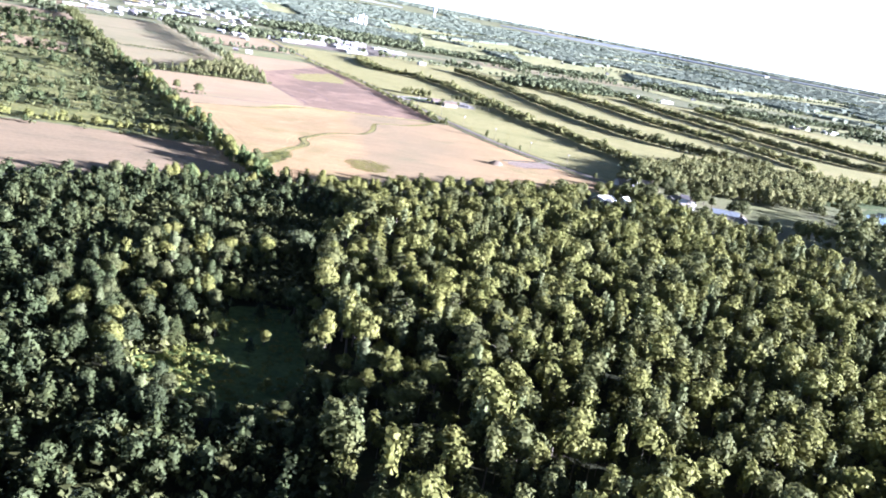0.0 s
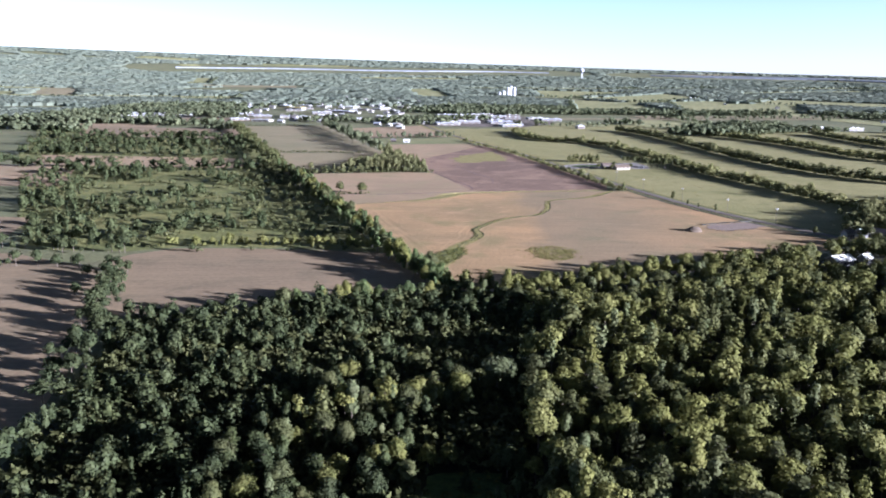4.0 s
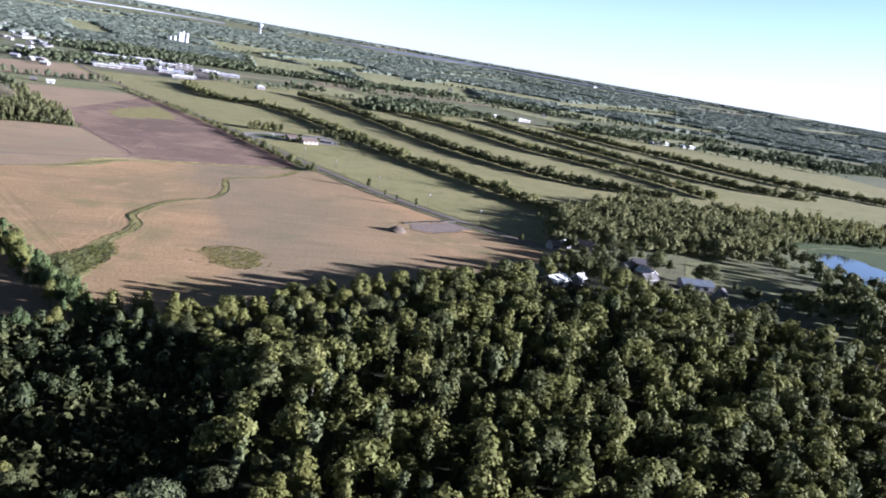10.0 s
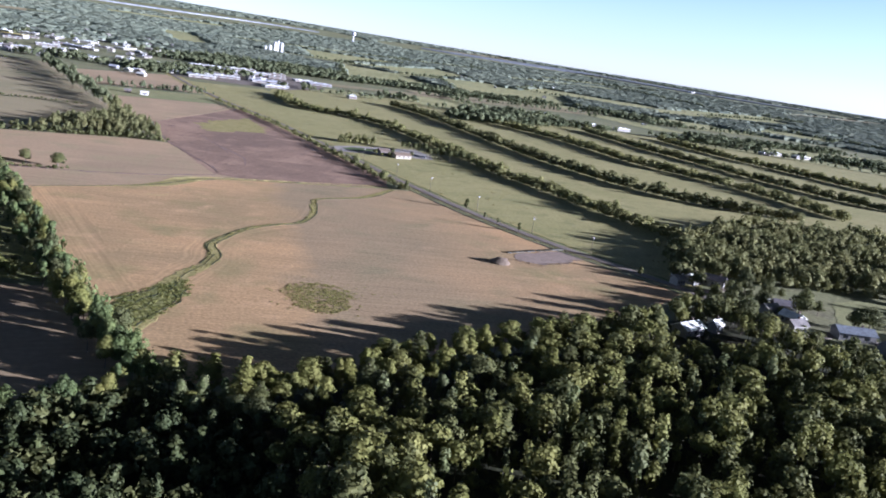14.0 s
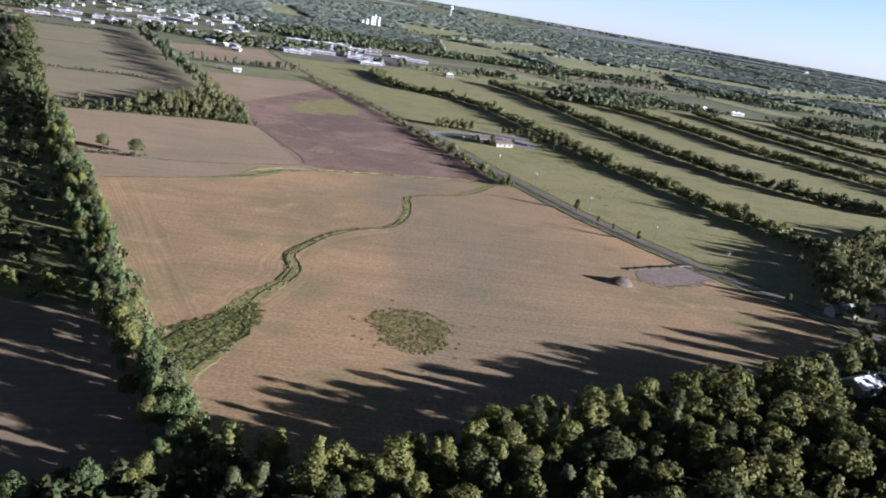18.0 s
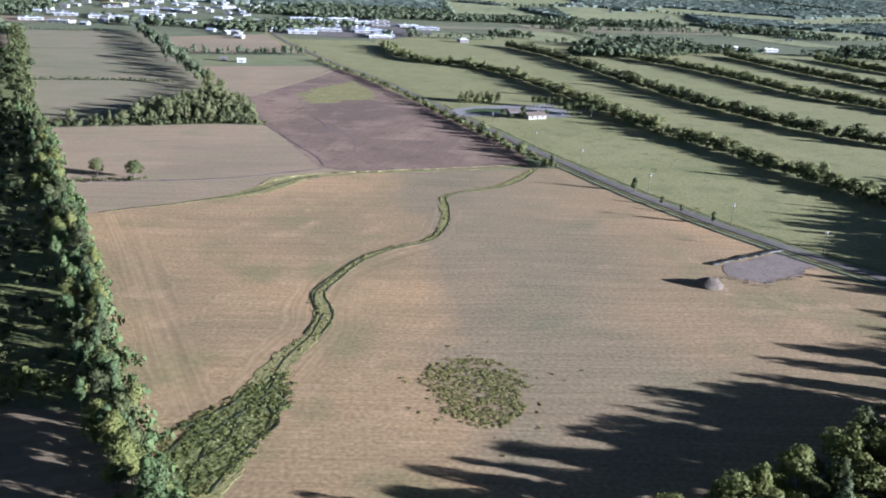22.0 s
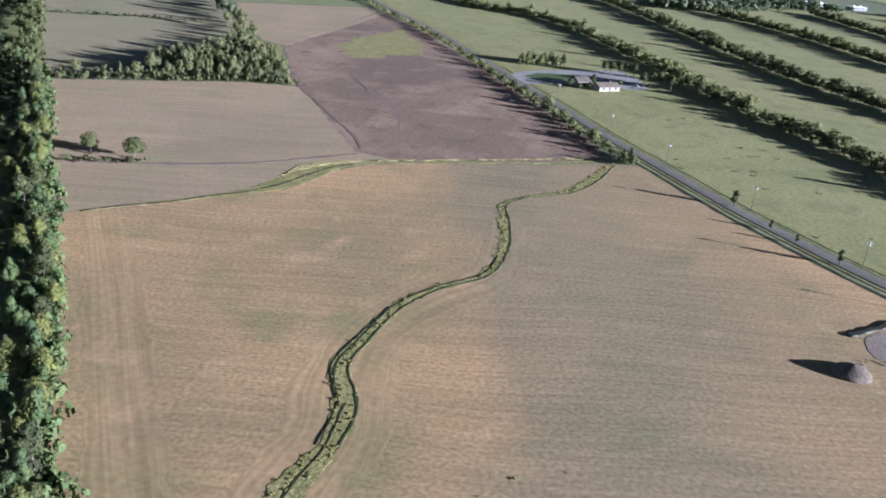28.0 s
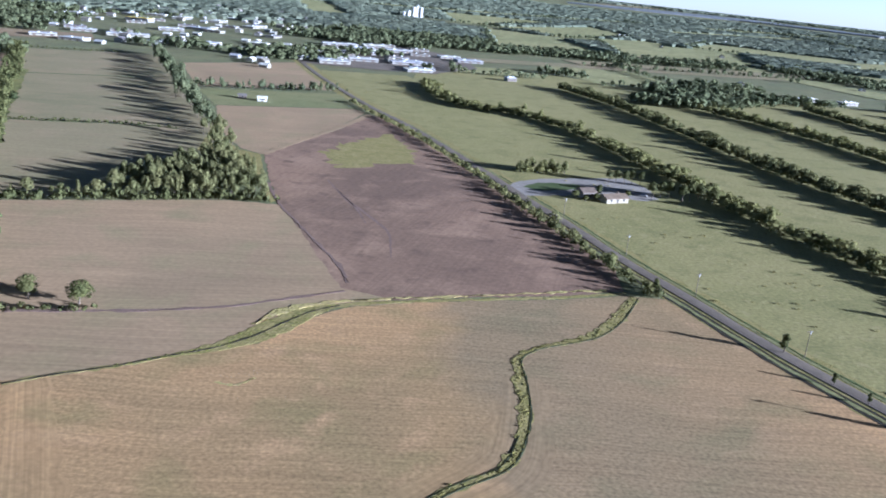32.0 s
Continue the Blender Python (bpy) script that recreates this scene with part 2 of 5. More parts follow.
M_LEAF2 = material("green_leaves", [(0.0954, 0.104, 0.0423), (0.129, 0.133, 0.054), (0.0742, 0.0836, 0.0351)], 0.11, 0.9, rough=0.65, bump=0, island=0.10, obj=0.15, leafy=0.28)
# grove green, lightened in its base colour to stand for haze
M_GROVEHAZE = material("haze_muted_leaves", [(0.12, 0.138, 0.0744), (0.156, 0.169, 0.0888), (0.0984, 0.116, 0.066)], 0.02, 0.9, rough=0.7, bump=0, island=0.1, leafy=0.2)
M_HEDGE = material("hedge_leaves", [(0.181, 0.186, 0.0768), (0.235, 0.227, 0.0944), (0.143, 0.152, 0.0643)], 0.05, 0.9, rough=0.7, bump=0, island=0.1, obj=0.15, leafy=0.32)
M_PALE = material("grey_green_leaves", [(0.122, 0.14, 0.0608), (0.142, 0.151, 0.0741), (0.098, 0.119, 0.0468)], 0.15, 0.9, rough=0.7, bump=0, island=0.1, obj=0.12, leafy=0.2)
# far leaves: distance haze is mixed into this grey, lightened green
M_FARHAZE = material("distant_woods", [(0.114, 0.132, 0.0962), (0.144, 0.159, 0.114), (0.0984, 0.116, 0.091)], 0.006, 0.1, rough=0.8, bump=0, island=0.06, leafy=0.05)
M_WEED = material("yellow_green_weeds", [(0.293, 0.275, 0.092), (0.37, 0.333, 0.121), (0.221, 0.218, 0.0713)], 0.3, 1.5, bump=0, island=0.2, leafy=0.2)
M_LUSH = material("bright_ditch_weeds", [(0.343, 0.37, 0.088), (0.436, 0.43, 0.121), (0.251, 0.282, 0.066)], 0.3, 1.5, bump=0, island=0.2, leafy=0.2)
M_BARK = material("grey_brown_bark", [(0.12, 0.095, 0.07), (0.18, 0.15, 0.12)], 0.6, 5.0)
M_WATER = material("still_pond_water", [(0.03, 0.045, 0.06), (0.04, 0.055, 0.07)], 0.05, 0.6, rough=0.06, bump=0.02)
# silty base colour, lightened to carry the glare of the sky
M_RIVER = material("silty_river_glare", [(0.21, 0.225, 0.25), (0.25, 0.26, 0.28)], 0.004, 0.05, rough=0.5, bump=0)
M_WHITE = material("white_metal_roofing", [(0.74, 0.74, 0.73), (0.66, 0.67, 0.67)], 0.05, 0.4, rough=0.5, obj=0.25)
M_WALL = material("painted_siding", [(0.28, 0.27, 0.25), (0.235, 0.228, 0.215)], 0.2, 2.0, rough=0.7, obj=0.15)
M_TAN = material("cream_siding", [(0.368, 0.328, 0.259), (0.328, 0.289, 0.229)], 0.2, 2.0, rough=0.7)
M_ROOF = material("grey_shingles", [(0.16, 0.15, 0.15), (0.22, 0.205, 0.20)], 0.4, 3.0, obj=0.35)
M_BROWNROOF = material("brown_shingles", [(0.13, 0.10, 0.08), (0.17, 0.135, 0.11)], 0.4, 3.0, obj=0.2)
M_YELLOW = material("yellow_metal_roof", [(0.75, 0.58, 0.10), (0.68, 0.52, 0.09)], 0.1, 1.0, rough=0.5)
M_BLUEROOF = material("blue_grey_metal_roof", [(0.16, 0.18, 0.21), (0.20, 0.22, 0.25)], 0.1, 1.0, rough=0.6)
M_GLASS = material("dark_window_glass", [(0.03, 0.035, 0.045), (0.05, 0.055, 0.06)], 0.3, 2.0, rough=0.08, bump=0)
M_DOOR = material("dark_door_paint", [(0.10, 0.08, 0.07), (0.15, 0.12, 0.10)], 0.5, 2.0, rough=0.5)
M_STEEL = material("galvanised_steel", [(0.70, 0.71, 0.73), (0.60, 0.62, 0.64)], 0.3, 1.5, rough=0.45, metal=0.2)
M_WOOD = material("weathered_pole_wood", [(0.13, 0.105, 0.08), (0.18, 0.15, 0.12)], 0.5, 5.0)
M_CARPAINT = material("vehicle_paint", [(0.55, 0.56, 0.58), (0.50, 0.51, 0.53)], 0.5, 2.0, rough=0.3, bump=0, obj=0.5)
M_TYRE = material("black_rubber", [(0.02, 0.02, 0.02), (0.03, 0.03, 0.03)], 1.0, 5.0)


# ---- mesh helpers ----
RNG = np.random.default_rng(7)
LEVELS = []


def ground_z(x, y):
    """Flat farmland that climbs gently to a wooded ridge, higher in the west."""
    r = np.hypot(x, np.asarray(y) - 100.0)
    s = np.clip((r - 1500.0) / 3100.0, 0, 1)
    return (128.0 - 0.023 * np.asarray(x)) * s * s


def quad_mesh(name, verts, mats, index=None, smooth=False):
    """A mesh of separate quads from an array (n, 4, 3)."""
    v = np.ascontiguousarray(np.asarray(verts, dtype=np.float32).reshape(-1, 3))
    n = len(v) // 4
    me = bpy.data.meshes.new(name)
    me.vertices.add(4 * n)
    me.loops.add(4 * n)
    me.polygons.add(n)
    me.vertices.foreach_set("co", v.ravel())
    me.loops.foreach_set("vertex_index", np.arange(4 * n, dtype=np.int32))
    me.polygons.foreach_set("loop_start", np.arange(0, 4 * n, 4, dtype=np.int32))
    for m in mats:
        me.materials.append(m)
    if index is not None:
        me.polygons.foreach_set("material_index", np.asarray(index, dtype=np.int32))
    me.update()
    return me


def grid_mesh(name, pts, mat, smooth=True):
    """A mesh from a grid of places, an array (rows, cols, 3)."""
    r, c = pts.shape[:2]
    i = np.arange(r * c).reshape(r, c)
    f = np.stack([i[:-1, :-1], i[:-1, 1:], i[1:, 1:], i[1:, :-1]], -1).reshape(-1, 4)
    me = bpy.data.meshes.new(name)
    me.from_pydata(pts.reshape(-1, 3).tolist(), [], f.tolist())
    me.materials.append(mat)
    me.polygons.foreach_set("use_smooth", [smooth] * len(me.polygons))
    me.update()
    return me


def part(name, bm, mat, parent=None, label=""):
    me = bpy.data.meshes.new(name)
    bm.to_mesh(me)
    bm.free()
    me.materials.append(mat)
    ob = new(name, me)
    if parent:
        ob.parent = parent
    return tagged(ob, label=label)


def box(x0, y0, z0, x1, y1, z1, bevel=0.0):
    bm = bmesh.new()
    bmesh.ops.create_cube(bm, size=1)
    for v in bm.verts:
        v.co = ((x0 + x1) / 2 + v.co.x * (x1 - x0), (y0 + y1) / 2 + v.co.y * (y1 - y0), (z0 + z1) / 2 + v.co.z * (z1 - z0))
    if bevel:
        bmesh.ops.bevel(bm, geom=bm.edges[:], offset=bevel, segments=1, affect="EDGES")
    return bm


def rod(points, radii, sides=6):
    """A tapered bent rod through points."""
    bm = bmesh.new()
    rings = []
    for k, (p, r) in enumerate(zip(points, radii)):
        p = Vector(p)
        a, b = Vector(points[max(k - 1, 0)]), Vector(points[min(k + 1, len(points) - 1)])
        q = (b - a).normalized().to_track_quat("Z", "Y")
        rings.append([bm.verts.new(p + q @ Vector((r * math.cos(2 * math.pi * s / sides), r * math.sin(2 * math.pi * s / sides), 0))) for s in range(sides)])
    for lo, hi in zip(rings, rings[1:]):
        for s in range(sides):
            bm.faces.new((lo[s], lo[(s + 1) % sides], hi[(s + 1) % sides], hi[s]))
    bm.faces.new(rings[-1])
    bm.faces.new(rings[0][::-1])
    return bm


def inside(poly, x, y):
    hit = np.zeros(np.shape(x), bool)
    for (x0, y0), (x1, y1) in zip(poly, poly[1:] + poly[:1]):
        if y0 != y1:
            hit ^= ((y0 > y) != (y1 > y)) & (x < (x1 - x0) * (y - y0) / (y1 - y0) + x0)
    return hit


def resample(pts, step):
    """Catmull-Rom through points, at even steps."""
    p = np.asarray(pts, float)
    p = np.vstack([2 * p[0] - p[1], p, 2 * p[-1] - p[-2]])
    out = []
    for a, b, c, d in zip(p, p[1:], p[2:], p[3:]):
        n = max(2, int(np.linalg.norm((c - b)[:2]) / step))
        t = np.linspace(0, 1, n, endpoint=False)[:, None]
        out.append(0.5 * (2 * b + (c - a) * t + (2 * a - 5 * b + 4 * c - d) * t**2 + (3 * b - a - 3 * c + d) * t**3))
    return np.vstack(out + [p[-2][None]])


def sheet(name, poly, lift, mat, label, category="field", rag=0.7):
    """A field lying on the ground, with slightly ragged edges, each a little above the one before."""
    LEVELS.append(name)
    lift += 0.0015 * len(LEVELS)
    ring = []
    for (x0, y0), (x1, y1) in zip(poly, poly[1:] + poly[:1]):
        n = max(1, int(math.hypot(x1 - x0, y1 - y0) / 4))
        for k in range(n):
            ring.append((x0 + (x1 - x0) * k / n, y0 + (y1 - y0) * k / n))
    jit = RNG.normal(0, rag * 0.45, (len(ring), 2))
    bm = bmesh.new()
    vs = [bm.verts.new((x + j[0], y + j[1], float(ground_z(x, y)) + lift)) for (x, y), j in zip(ring, jit)]
    face = bm.faces.new(vs)
    if face.normal.z < 0 or sum((x1 - x0) * (y1 + y0) for (x0, y0), (x1, y1) in zip(poly, poly[1:] + poly[:1])) > 0:
        bmesh.ops.reverse_faces(bm, faces=[face])
    bmesh.ops.triangulate(bm, faces=bm.faces[:])
    return tagged(part(name, bm, mat), label, category, kind="structure")


def far_field(name, corners, lift, mat, label, n=14):
    """A field draped over the rising land, from four corners."""
    a, b, c, d = (np.array(p, float) for p in corners)
    u, v = np.meshgrid(np.linspace(0, 1, n), np.linspace(0, 1, n))
    xy = ((1 - u) * (1 - v))[..., None] * a + (u * (1 - v))[..., None] * b + (u * v)[..., None] * c + ((1 - u) * v)[..., None] * d
    pts = np.dstack([xy, ground_z(xy[..., 0], xy[..., 1]) + lift])
    return tagged(new(name, grid_mesh(name, pts, mat)), label, "field", kind="structure")


def ribbon(name, pts, width, lift, mat, label, category, step=3.0, crown=0.0, rag=0.0, offset=0.0, kind="structure", edge=0.05):
    """A strip along a line: width may be one number or one for each point."""
    w = [width] * len(pts) if isinstance(width, (int, float)) else width
    line = resample([(x, y, k) for (x, y), k in zip(pts, w)], step)
    d = np.gradient(line[:, :2], axis=0)
    d /= np.linalg.norm(d, axis=1)[:, None]
    nrm = np.stack([-d[:, 1], d[:, 0]], -1)
    cols = []
    for s in (-1.0, -0.96, -0.5, 0.0, 0.5, 0.96, 1.0):
        j = RNG.normal(0, rag, len(line)) if rag and abs(s) > 0.9 else np.zeros(len(line))
        xy = line[:, :2] + nrm * (offset + s * line[:, 2] / 2 + j)[:, None]
        drop = 0.0 if abs(s) < 1 else -(lift + edge)
        cols.append(np.column_stack([xy, ground_z(xy[:, 0], xy[:, 1]) + lift + crown * (1 - s * s) + drop]))
    me = grid_mesh(name, np.stack(cols, 1)[:, ::-1], mat, False)
    run = np.concatenate([[0], np.cumsum(np.linalg.norm(np.diff(line[:, :2], axis=0), axis=1))])
    uv = np.stack(np.broadcast_arrays(run[:, None], -np.array([-1.0, -0.96, -0.5, 0.0, 0.5, 0.96, 1.0])[None] * line[:, 2:3] / 2), -1).reshape(-1, 2)
    layer = me.uv_layers.new(name="UVMap")
    index = np.zeros(len(me.loops), np.int32)
    me.loops.foreach_get("vertex_index", index)
    layer.data.foreach_set("uv", uv[index].astype(np.float32).ravel())
    return tagged(new(name, me), label, category, kind=kind)


# ---- foliage ----
def leaf_quads(c, nrm, size, rng):
    """Small bent clumps of leaves at places c, facing about nrm."""
    n = len(c)
    nrm = nrm + rng.normal(0, 0.27, (n, 3))
    nrm /= np.linalg.norm(nrm, axis=1)[:, None]
    t = np.cross(nrm, rng.normal(0, 1, (n, 3)))
    t /= np.linalg.norm(t, axis=1)[:, None] + 1e-9
    b = np.cross(nrm, t)
    s = (size * rng.uniform(0.65, 1.35, n))[:, None]
    k = rng.uniform(0.6, 1.25, (4, n, 1))
    q = np.stack([c + s * t * k[0] * 0.6, c + s * b * k[1] * 0.5 - nrm * s * 0.22, c - s * t * k[2] * 0.6, c - s * b * k[3] * 0.5 - nrm * s * 0.22], 1)
    return q


def blob(c, r, rng):
    """A lumpy dark core of 24 quads, so that crowns don't see through."""
    g = np.linspace(-1, 1, 3)
    faces = []
    for axis in range(3):
        for side in (-1, 1):
            for i in range(2):
                for j in range(2):
                    quad = []
                    for u, v in ((g[i], g[j]), (g[i + 1], g[j]), (g[i + 1], g[j + 1]), (g[i], g[j + 1])):
                        p = np.zeros(3)
                        p[axis], p[(axis + 1) % 3], p[(axis + 2) % 3] = side, u * side, v
                        quad.append(p / np.linalg.norm(p))
                    faces.append(quad)
    f = np.array(faces)
    return f * np.array(r) * (1 + 0.12 * np.sin(7 * f[..., :1] + 5 * f[..., 1:2] + rng.uniform(0, 6))) + np.array(c)


def sphere_dirs(n, rng, low=-0.5):
    z = rng.uniform(low, 1, n)
    a = rng.uniform(0, 2 * np.pi, n)
    h = np.sqrt(1 - z * z)
    return np.stack([h * np.cos(a), h * np.sin(a), z], -1)


def crown_quads(kind, n, seed, size):
    """Leaf clumps of one standard tree: 11 m tall, crown about 6.5 m wide (bush: 2.2 m)."""
    rng = np.random.default_rng(seed)
    if kind == "pine":
        quads = [blob((0, 0, 6.2), (0.8, 0.8, 2.6), rng)]
        tiers = 7
        for k in range(tiers):
            z, r = 3.6 + 7.0 * k / (tiers - 1), 2.7 * (1 - k / tiers) ** 0.75 + 0.3
            m = max(4, int(n * (r + 0.4) / 13))
            a, rr = rng.uniform(0, 2 * np.pi, m), r * np.sqrt(rng.uniform(0.12, 1.0, m))
            rr *= 1 + 0.3 * np.sin(3 * a + rng.uniform(0, 6))
            c = np.stack([rr * np.cos(a), rr * np.sin(a), z - 0.22 * rr + rng.normal(0, 0.18, m)], -1)
            quads.append(leaf_quads(c, np.stack([0.5 * np.cos(a), 0.5 * np.sin(a), np.ones(m)], -1), size, rng))
        return np.concatenate(quads)
    ctr, rad, lobes, lr = {
        "broad": ((0, 0, 7.0), (2.2, 2.2, 2.6), 17, (0.75, 1.45)),
        "wide": ((0, 0, 6.7), (2.8, 2.6, 2.2), 21, (0.75, 1.4)),
        "slim": ((0, 0, 6.2), (0.85, 0.85, 3.6), 14, (0.55, 1.0)),
        "full": ((0, 0, 5.3), (2.2, 2.2, 3.2), 22, (0.75, 1.5)),
        "bush": ((0, 0, 0.95), (0.75, 0.75, 0.4), 5, (0.45, 0.75)),
    }[kind]
    d = sphere_dirs(lobes, rng, -0.75) * rng.uniform(0.5, 1.05, (lobes, 1))
    d[0] = (rng.uniform(-0.25, 0.25), rng.uniform(-0.25, 0.25), 0.95)
    lc, rr = np.array(ctr) + d * np.array(rad), rng.uniform(lr[0], lr[1], lobes)
    pick = rng.choice(lobes, n * 3, p=rr**2 / (rr**2).sum())
    dirs = sphere_dirs(n * 3, rng, -0.6)
    flat = np.array((1.1, 1.1, 0.85)) if kind in ("broad", "wide") else np.ones(3)
    reach = np.where(rng.uniform(0, 1, n * 3) < 0.14, rng.uniform(1.1, 1.4, n * 3), rng.uniform(0.8, 1.1, n * 3))
    c = lc[pick] + dirs * flat * (rr[pick] * reach)[:, None]
    gap = np.linalg.norm((c[:, None] - lc[None]) / flat, axis=2) / rr[None]
    gap[np.arange(len(c)), pick] = 9
    ok = np.where(gap.min(1) > 0.72)[0][:n]
    q = leaf_quads(c[ok], 0.6 * dirs[ok] + 0.4 * (c[ok] - np.array(ctr)) / np.array(rad), size, rng)
    if kind == "bush":
        return q
    return np.concatenate([q, blob(ctr, np.array(rad) * 0.72, rng)])


def place(quads, rows):
    """Copies of a set of quads at rows of x, y, z, width, height, turn."""
    rows = np.asarray(rows, float)
    c, s = np.cos(rows[:, 5])[:, None, None], np.sin(rows[:, 5])[:, None, None]
    x, y, z = quads[None, ..., 0], quads[None, ..., 1], quads[None, ..., 2]
    w, h = rows[:, 3][:, None, None], rows[:, 4][:, None, None]
    return np.stack([(x * c - y * s) * w + rows[:, 0][:, None, None], (x * s + y * c) * w + rows[:, 1][:, None, None], z * h + rows[:, 2][:, None, None]], -1).reshape(-1, 4, 3)


def trunk_quads(r=0.16, top=7.0):
    a = np.arange(4) * np.pi / 2
    lo, hi = np.stack([r * np.cos(a), r * np.sin(a), 0 * a - 0.1], -1), np.stack([0.4 * r * np.cos(a), 0.4 * r * np.sin(a), 0 * a + top], -1)
    return np.stack([lo, np.roll(lo, -1, 0), np.roll(hi, -1, 0), hi], 1)


LOW = {k: [crown_quads(k, n, 50 + s, size) for s in range(5)] for k, n, size in (("broad", 330, 0.72), ("wide", 350, 0.74), ("slim", 180, 0.6), ("pine", 260, 0.62), ("full", 330, 0.74), ("bush", 26, 0.66))}
FLECK = {"bush": [crown_quads("bush", 6, 95 + s, 0.9)[:6] for s in range(4)]}
HEDGE = {k: [crown_quads(k, n, 70 + s, size) for s in range(4)] for k, n, size in (("broad", 125, 1.08), ("wide", 130, 1.1), ("slim", 80, 0.9), ("full", 140, 1.1), ("bush", 22, 0.7))}
FAR = {k: [crown_quads(k, n, 90 + s, size) for s in range(4)] for k, n, size in (("broad", 210, 0.9), ("wide", 220, 0.92), ("slim", 90, 0.8), ("pine", 90, 0.9))}


def stuff(name, rows, kinds, mat, label, category, protos=LOW, group=""):
    """Uncountable plants joined into one mesh. rows: x, y, width, height scales."""
    rows = np.asarray(rows, float)
    n = len(rows)
    full = np.column_stack([rows[:, :2], ground_z(rows[:, 0], rows[:, 1]), rows[:, 2:4], RNG.uniform(0, 6.28, n)])
    names = RNG.choice(len(kinds), n)
    which = RNG.integers(0, 99, n)
    leaves, trunks = [], []
    for k, kind in enumerate(kinds):
        count = len(protos[kind])
        for p in range(count):
            sel = full[(names == k) & (which % count == p)]
            if len(sel):
                leaves.append(place(protos[kind][p], sel))
        if kind != "bush" and protos is LOW:
            trunks.append(place(trunk_quads(), full[names == k]))
    v = np.concatenate(leaves + trunks)
    idx = np.zeros(len(v), np.int32)
    if trunks:
        idx[len(v) - sum(len(t) for t in trunks):] = 1
    return tagged(new(name, quad_mesh(name, v, [mat, M_BARK], idx)), label, category, group, "stuff")


def scatter(poly, spacing, keep=1.0, holes=()):
    """Jittered places inside an outline."""
    p = np.array(poly, float)
    gx, gy = np.meshgrid(np.arange(p[:, 0].min(), p[:, 0].max(), spacing), np.arange(p[:, 1].min(), p[:, 1].max(), spacing))
    gx[1::2] += spacing / 2
    x, y = gx.ravel() + RNG.uniform(-0.4, 0.4, gx.size) * spacing, gy.ravel() + RNG.uniform(-0.4, 0.4, gx.size) * spacing
    ok = inside(poly, x, y) & (RNG.uniform(0, 1, x.size) < keep)
    for h in holes:
        ok &= ~inside(h, x, y)
    return np.column_stack([x, y])[ok]


def along(pts, spacing, spread, keep=1.0):
    """Jittered places along a line."""
    line = resample(pts, spacing)
    q = line + RNG.normal(0, 1, line.shape) * (spread, spread)
    return q[RNG.uniform(0, 1, len(q)) < keep]


def clumped(xy, scale, limit, seed):
    """Keeps the places where a slow noise is high, so that plants gather in groups."""
    d = np.array([noise.noise(Vector((x * scale, y * scale * 2.2, seed))) for x, y in xy])
    return xy[d > limit]


def sized(xy, w, h, vary=0.22):
    n = len(xy)
    s = np.clip(RNG.normal(1, vary, n), 0.5, 1.4)
    return np.column_stack([xy, w * s * RNG.uniform(0.88, 1.12, n), h * s * RNG.uniform(0.88, 1.12, n)])


def tree_model(kind, mat, seed, label, category="tree", name="tree", n=1400, size=0.43):
    """One tree: trunk with limbs, and a crown of many clumps."""
    root = tagged(new(name), label, category)
    rng = np.random.default_rng(seed)
    if kind == "bush":
        bm = rod([(0, 0, -0.1), (0.1, 0.05, 0.6), (0.15, 0.1, 1.0)], [0.06, 0.04, 0.02], 5)
    else:
        top = 10.0 if kind in ("pine", "slim") else 7.6
        bend = rng.uniform(-0.25, 0.25, 2)
        bm = rod([(0, 0, -0.2), (bend[0] * 0.4, bend[1] * 0.4, top * 0.35), (bend[0], bend[1], top * 0.7), (0, 0, top)], [0.24, 0.17, 0.11, 0.04])
        for k in range(6):
            a, z = k * 1.05 + rng.uniform(0, 0.6), top * rng.uniform(0.4, 0.75)
            r = 1.0 if kind == "slim" else 2.2
            limb = rod([(0, 0, z), (0.5 * r * math.cos(a), 0.5 * r * math.sin(a), z + 0.7), (r * math.cos(a), r * math.sin(a), z + 1.5)], [0.09, 0.06, 0.02], 4)
            tmp = bpy.data.meshes.new("limb")
            limb.to_mesh(tmp)
            limb.free()
            bm.from_mesh(tmp)
            bpy.data.meshes.remove(tmp)
    part("trunk", bm, M_BARK, root)
    crown = new("crown", quad_mesh("crown", crown_quads(kind, n, seed, size), [mat]))
    crown.parent = root
    return root


def plant(models, rows, group):
    """Separate trees at rows of x, y, width, height."""
    for x, y, w, h in rows:
        m = models[int(RNG.integers(0, len(models)))]
        used = m.get("planted", 0)
        mat4 = Matrix.LocRotScale((x, y, float(ground_z(x, y))), Euler((RNG.normal(0, 0.03), RNG.normal(0, 0.03), RNG.uniform(0, 6.28))), (w, w, h))
        if not used:
            m.matrix_basis = mat4
            m["planted"] = 1
            m["group"] = group
        else:
            keep_scale = m.scale.copy()
            copy_thing(m, mat4 @ Matrix.Diagonal((1 / keep_scale.x, 1 / keep_scale.y, 1 / keep_scale.z, 1)))


# ---- ground ----
rings = np.concatenate([np.linspace(0.0, 1500, 11), np.linspace(1600, 4850, 34)])
ang = np.linspace(0, 2 * np.pi, 97)
rr, aa = np.meshgrid(rings, ang)
gx, gy = rr * np.cos(aa), 100 + rr * np.sin(aa)
tagged(new("ground", grid_mesh("ground", np.dstack([gx, gy, ground_z(gx, gy)])[:, ::1], M_GROUND)), "rough green-brown farmland reaching the wooded horizon", "ground", kind="structure")

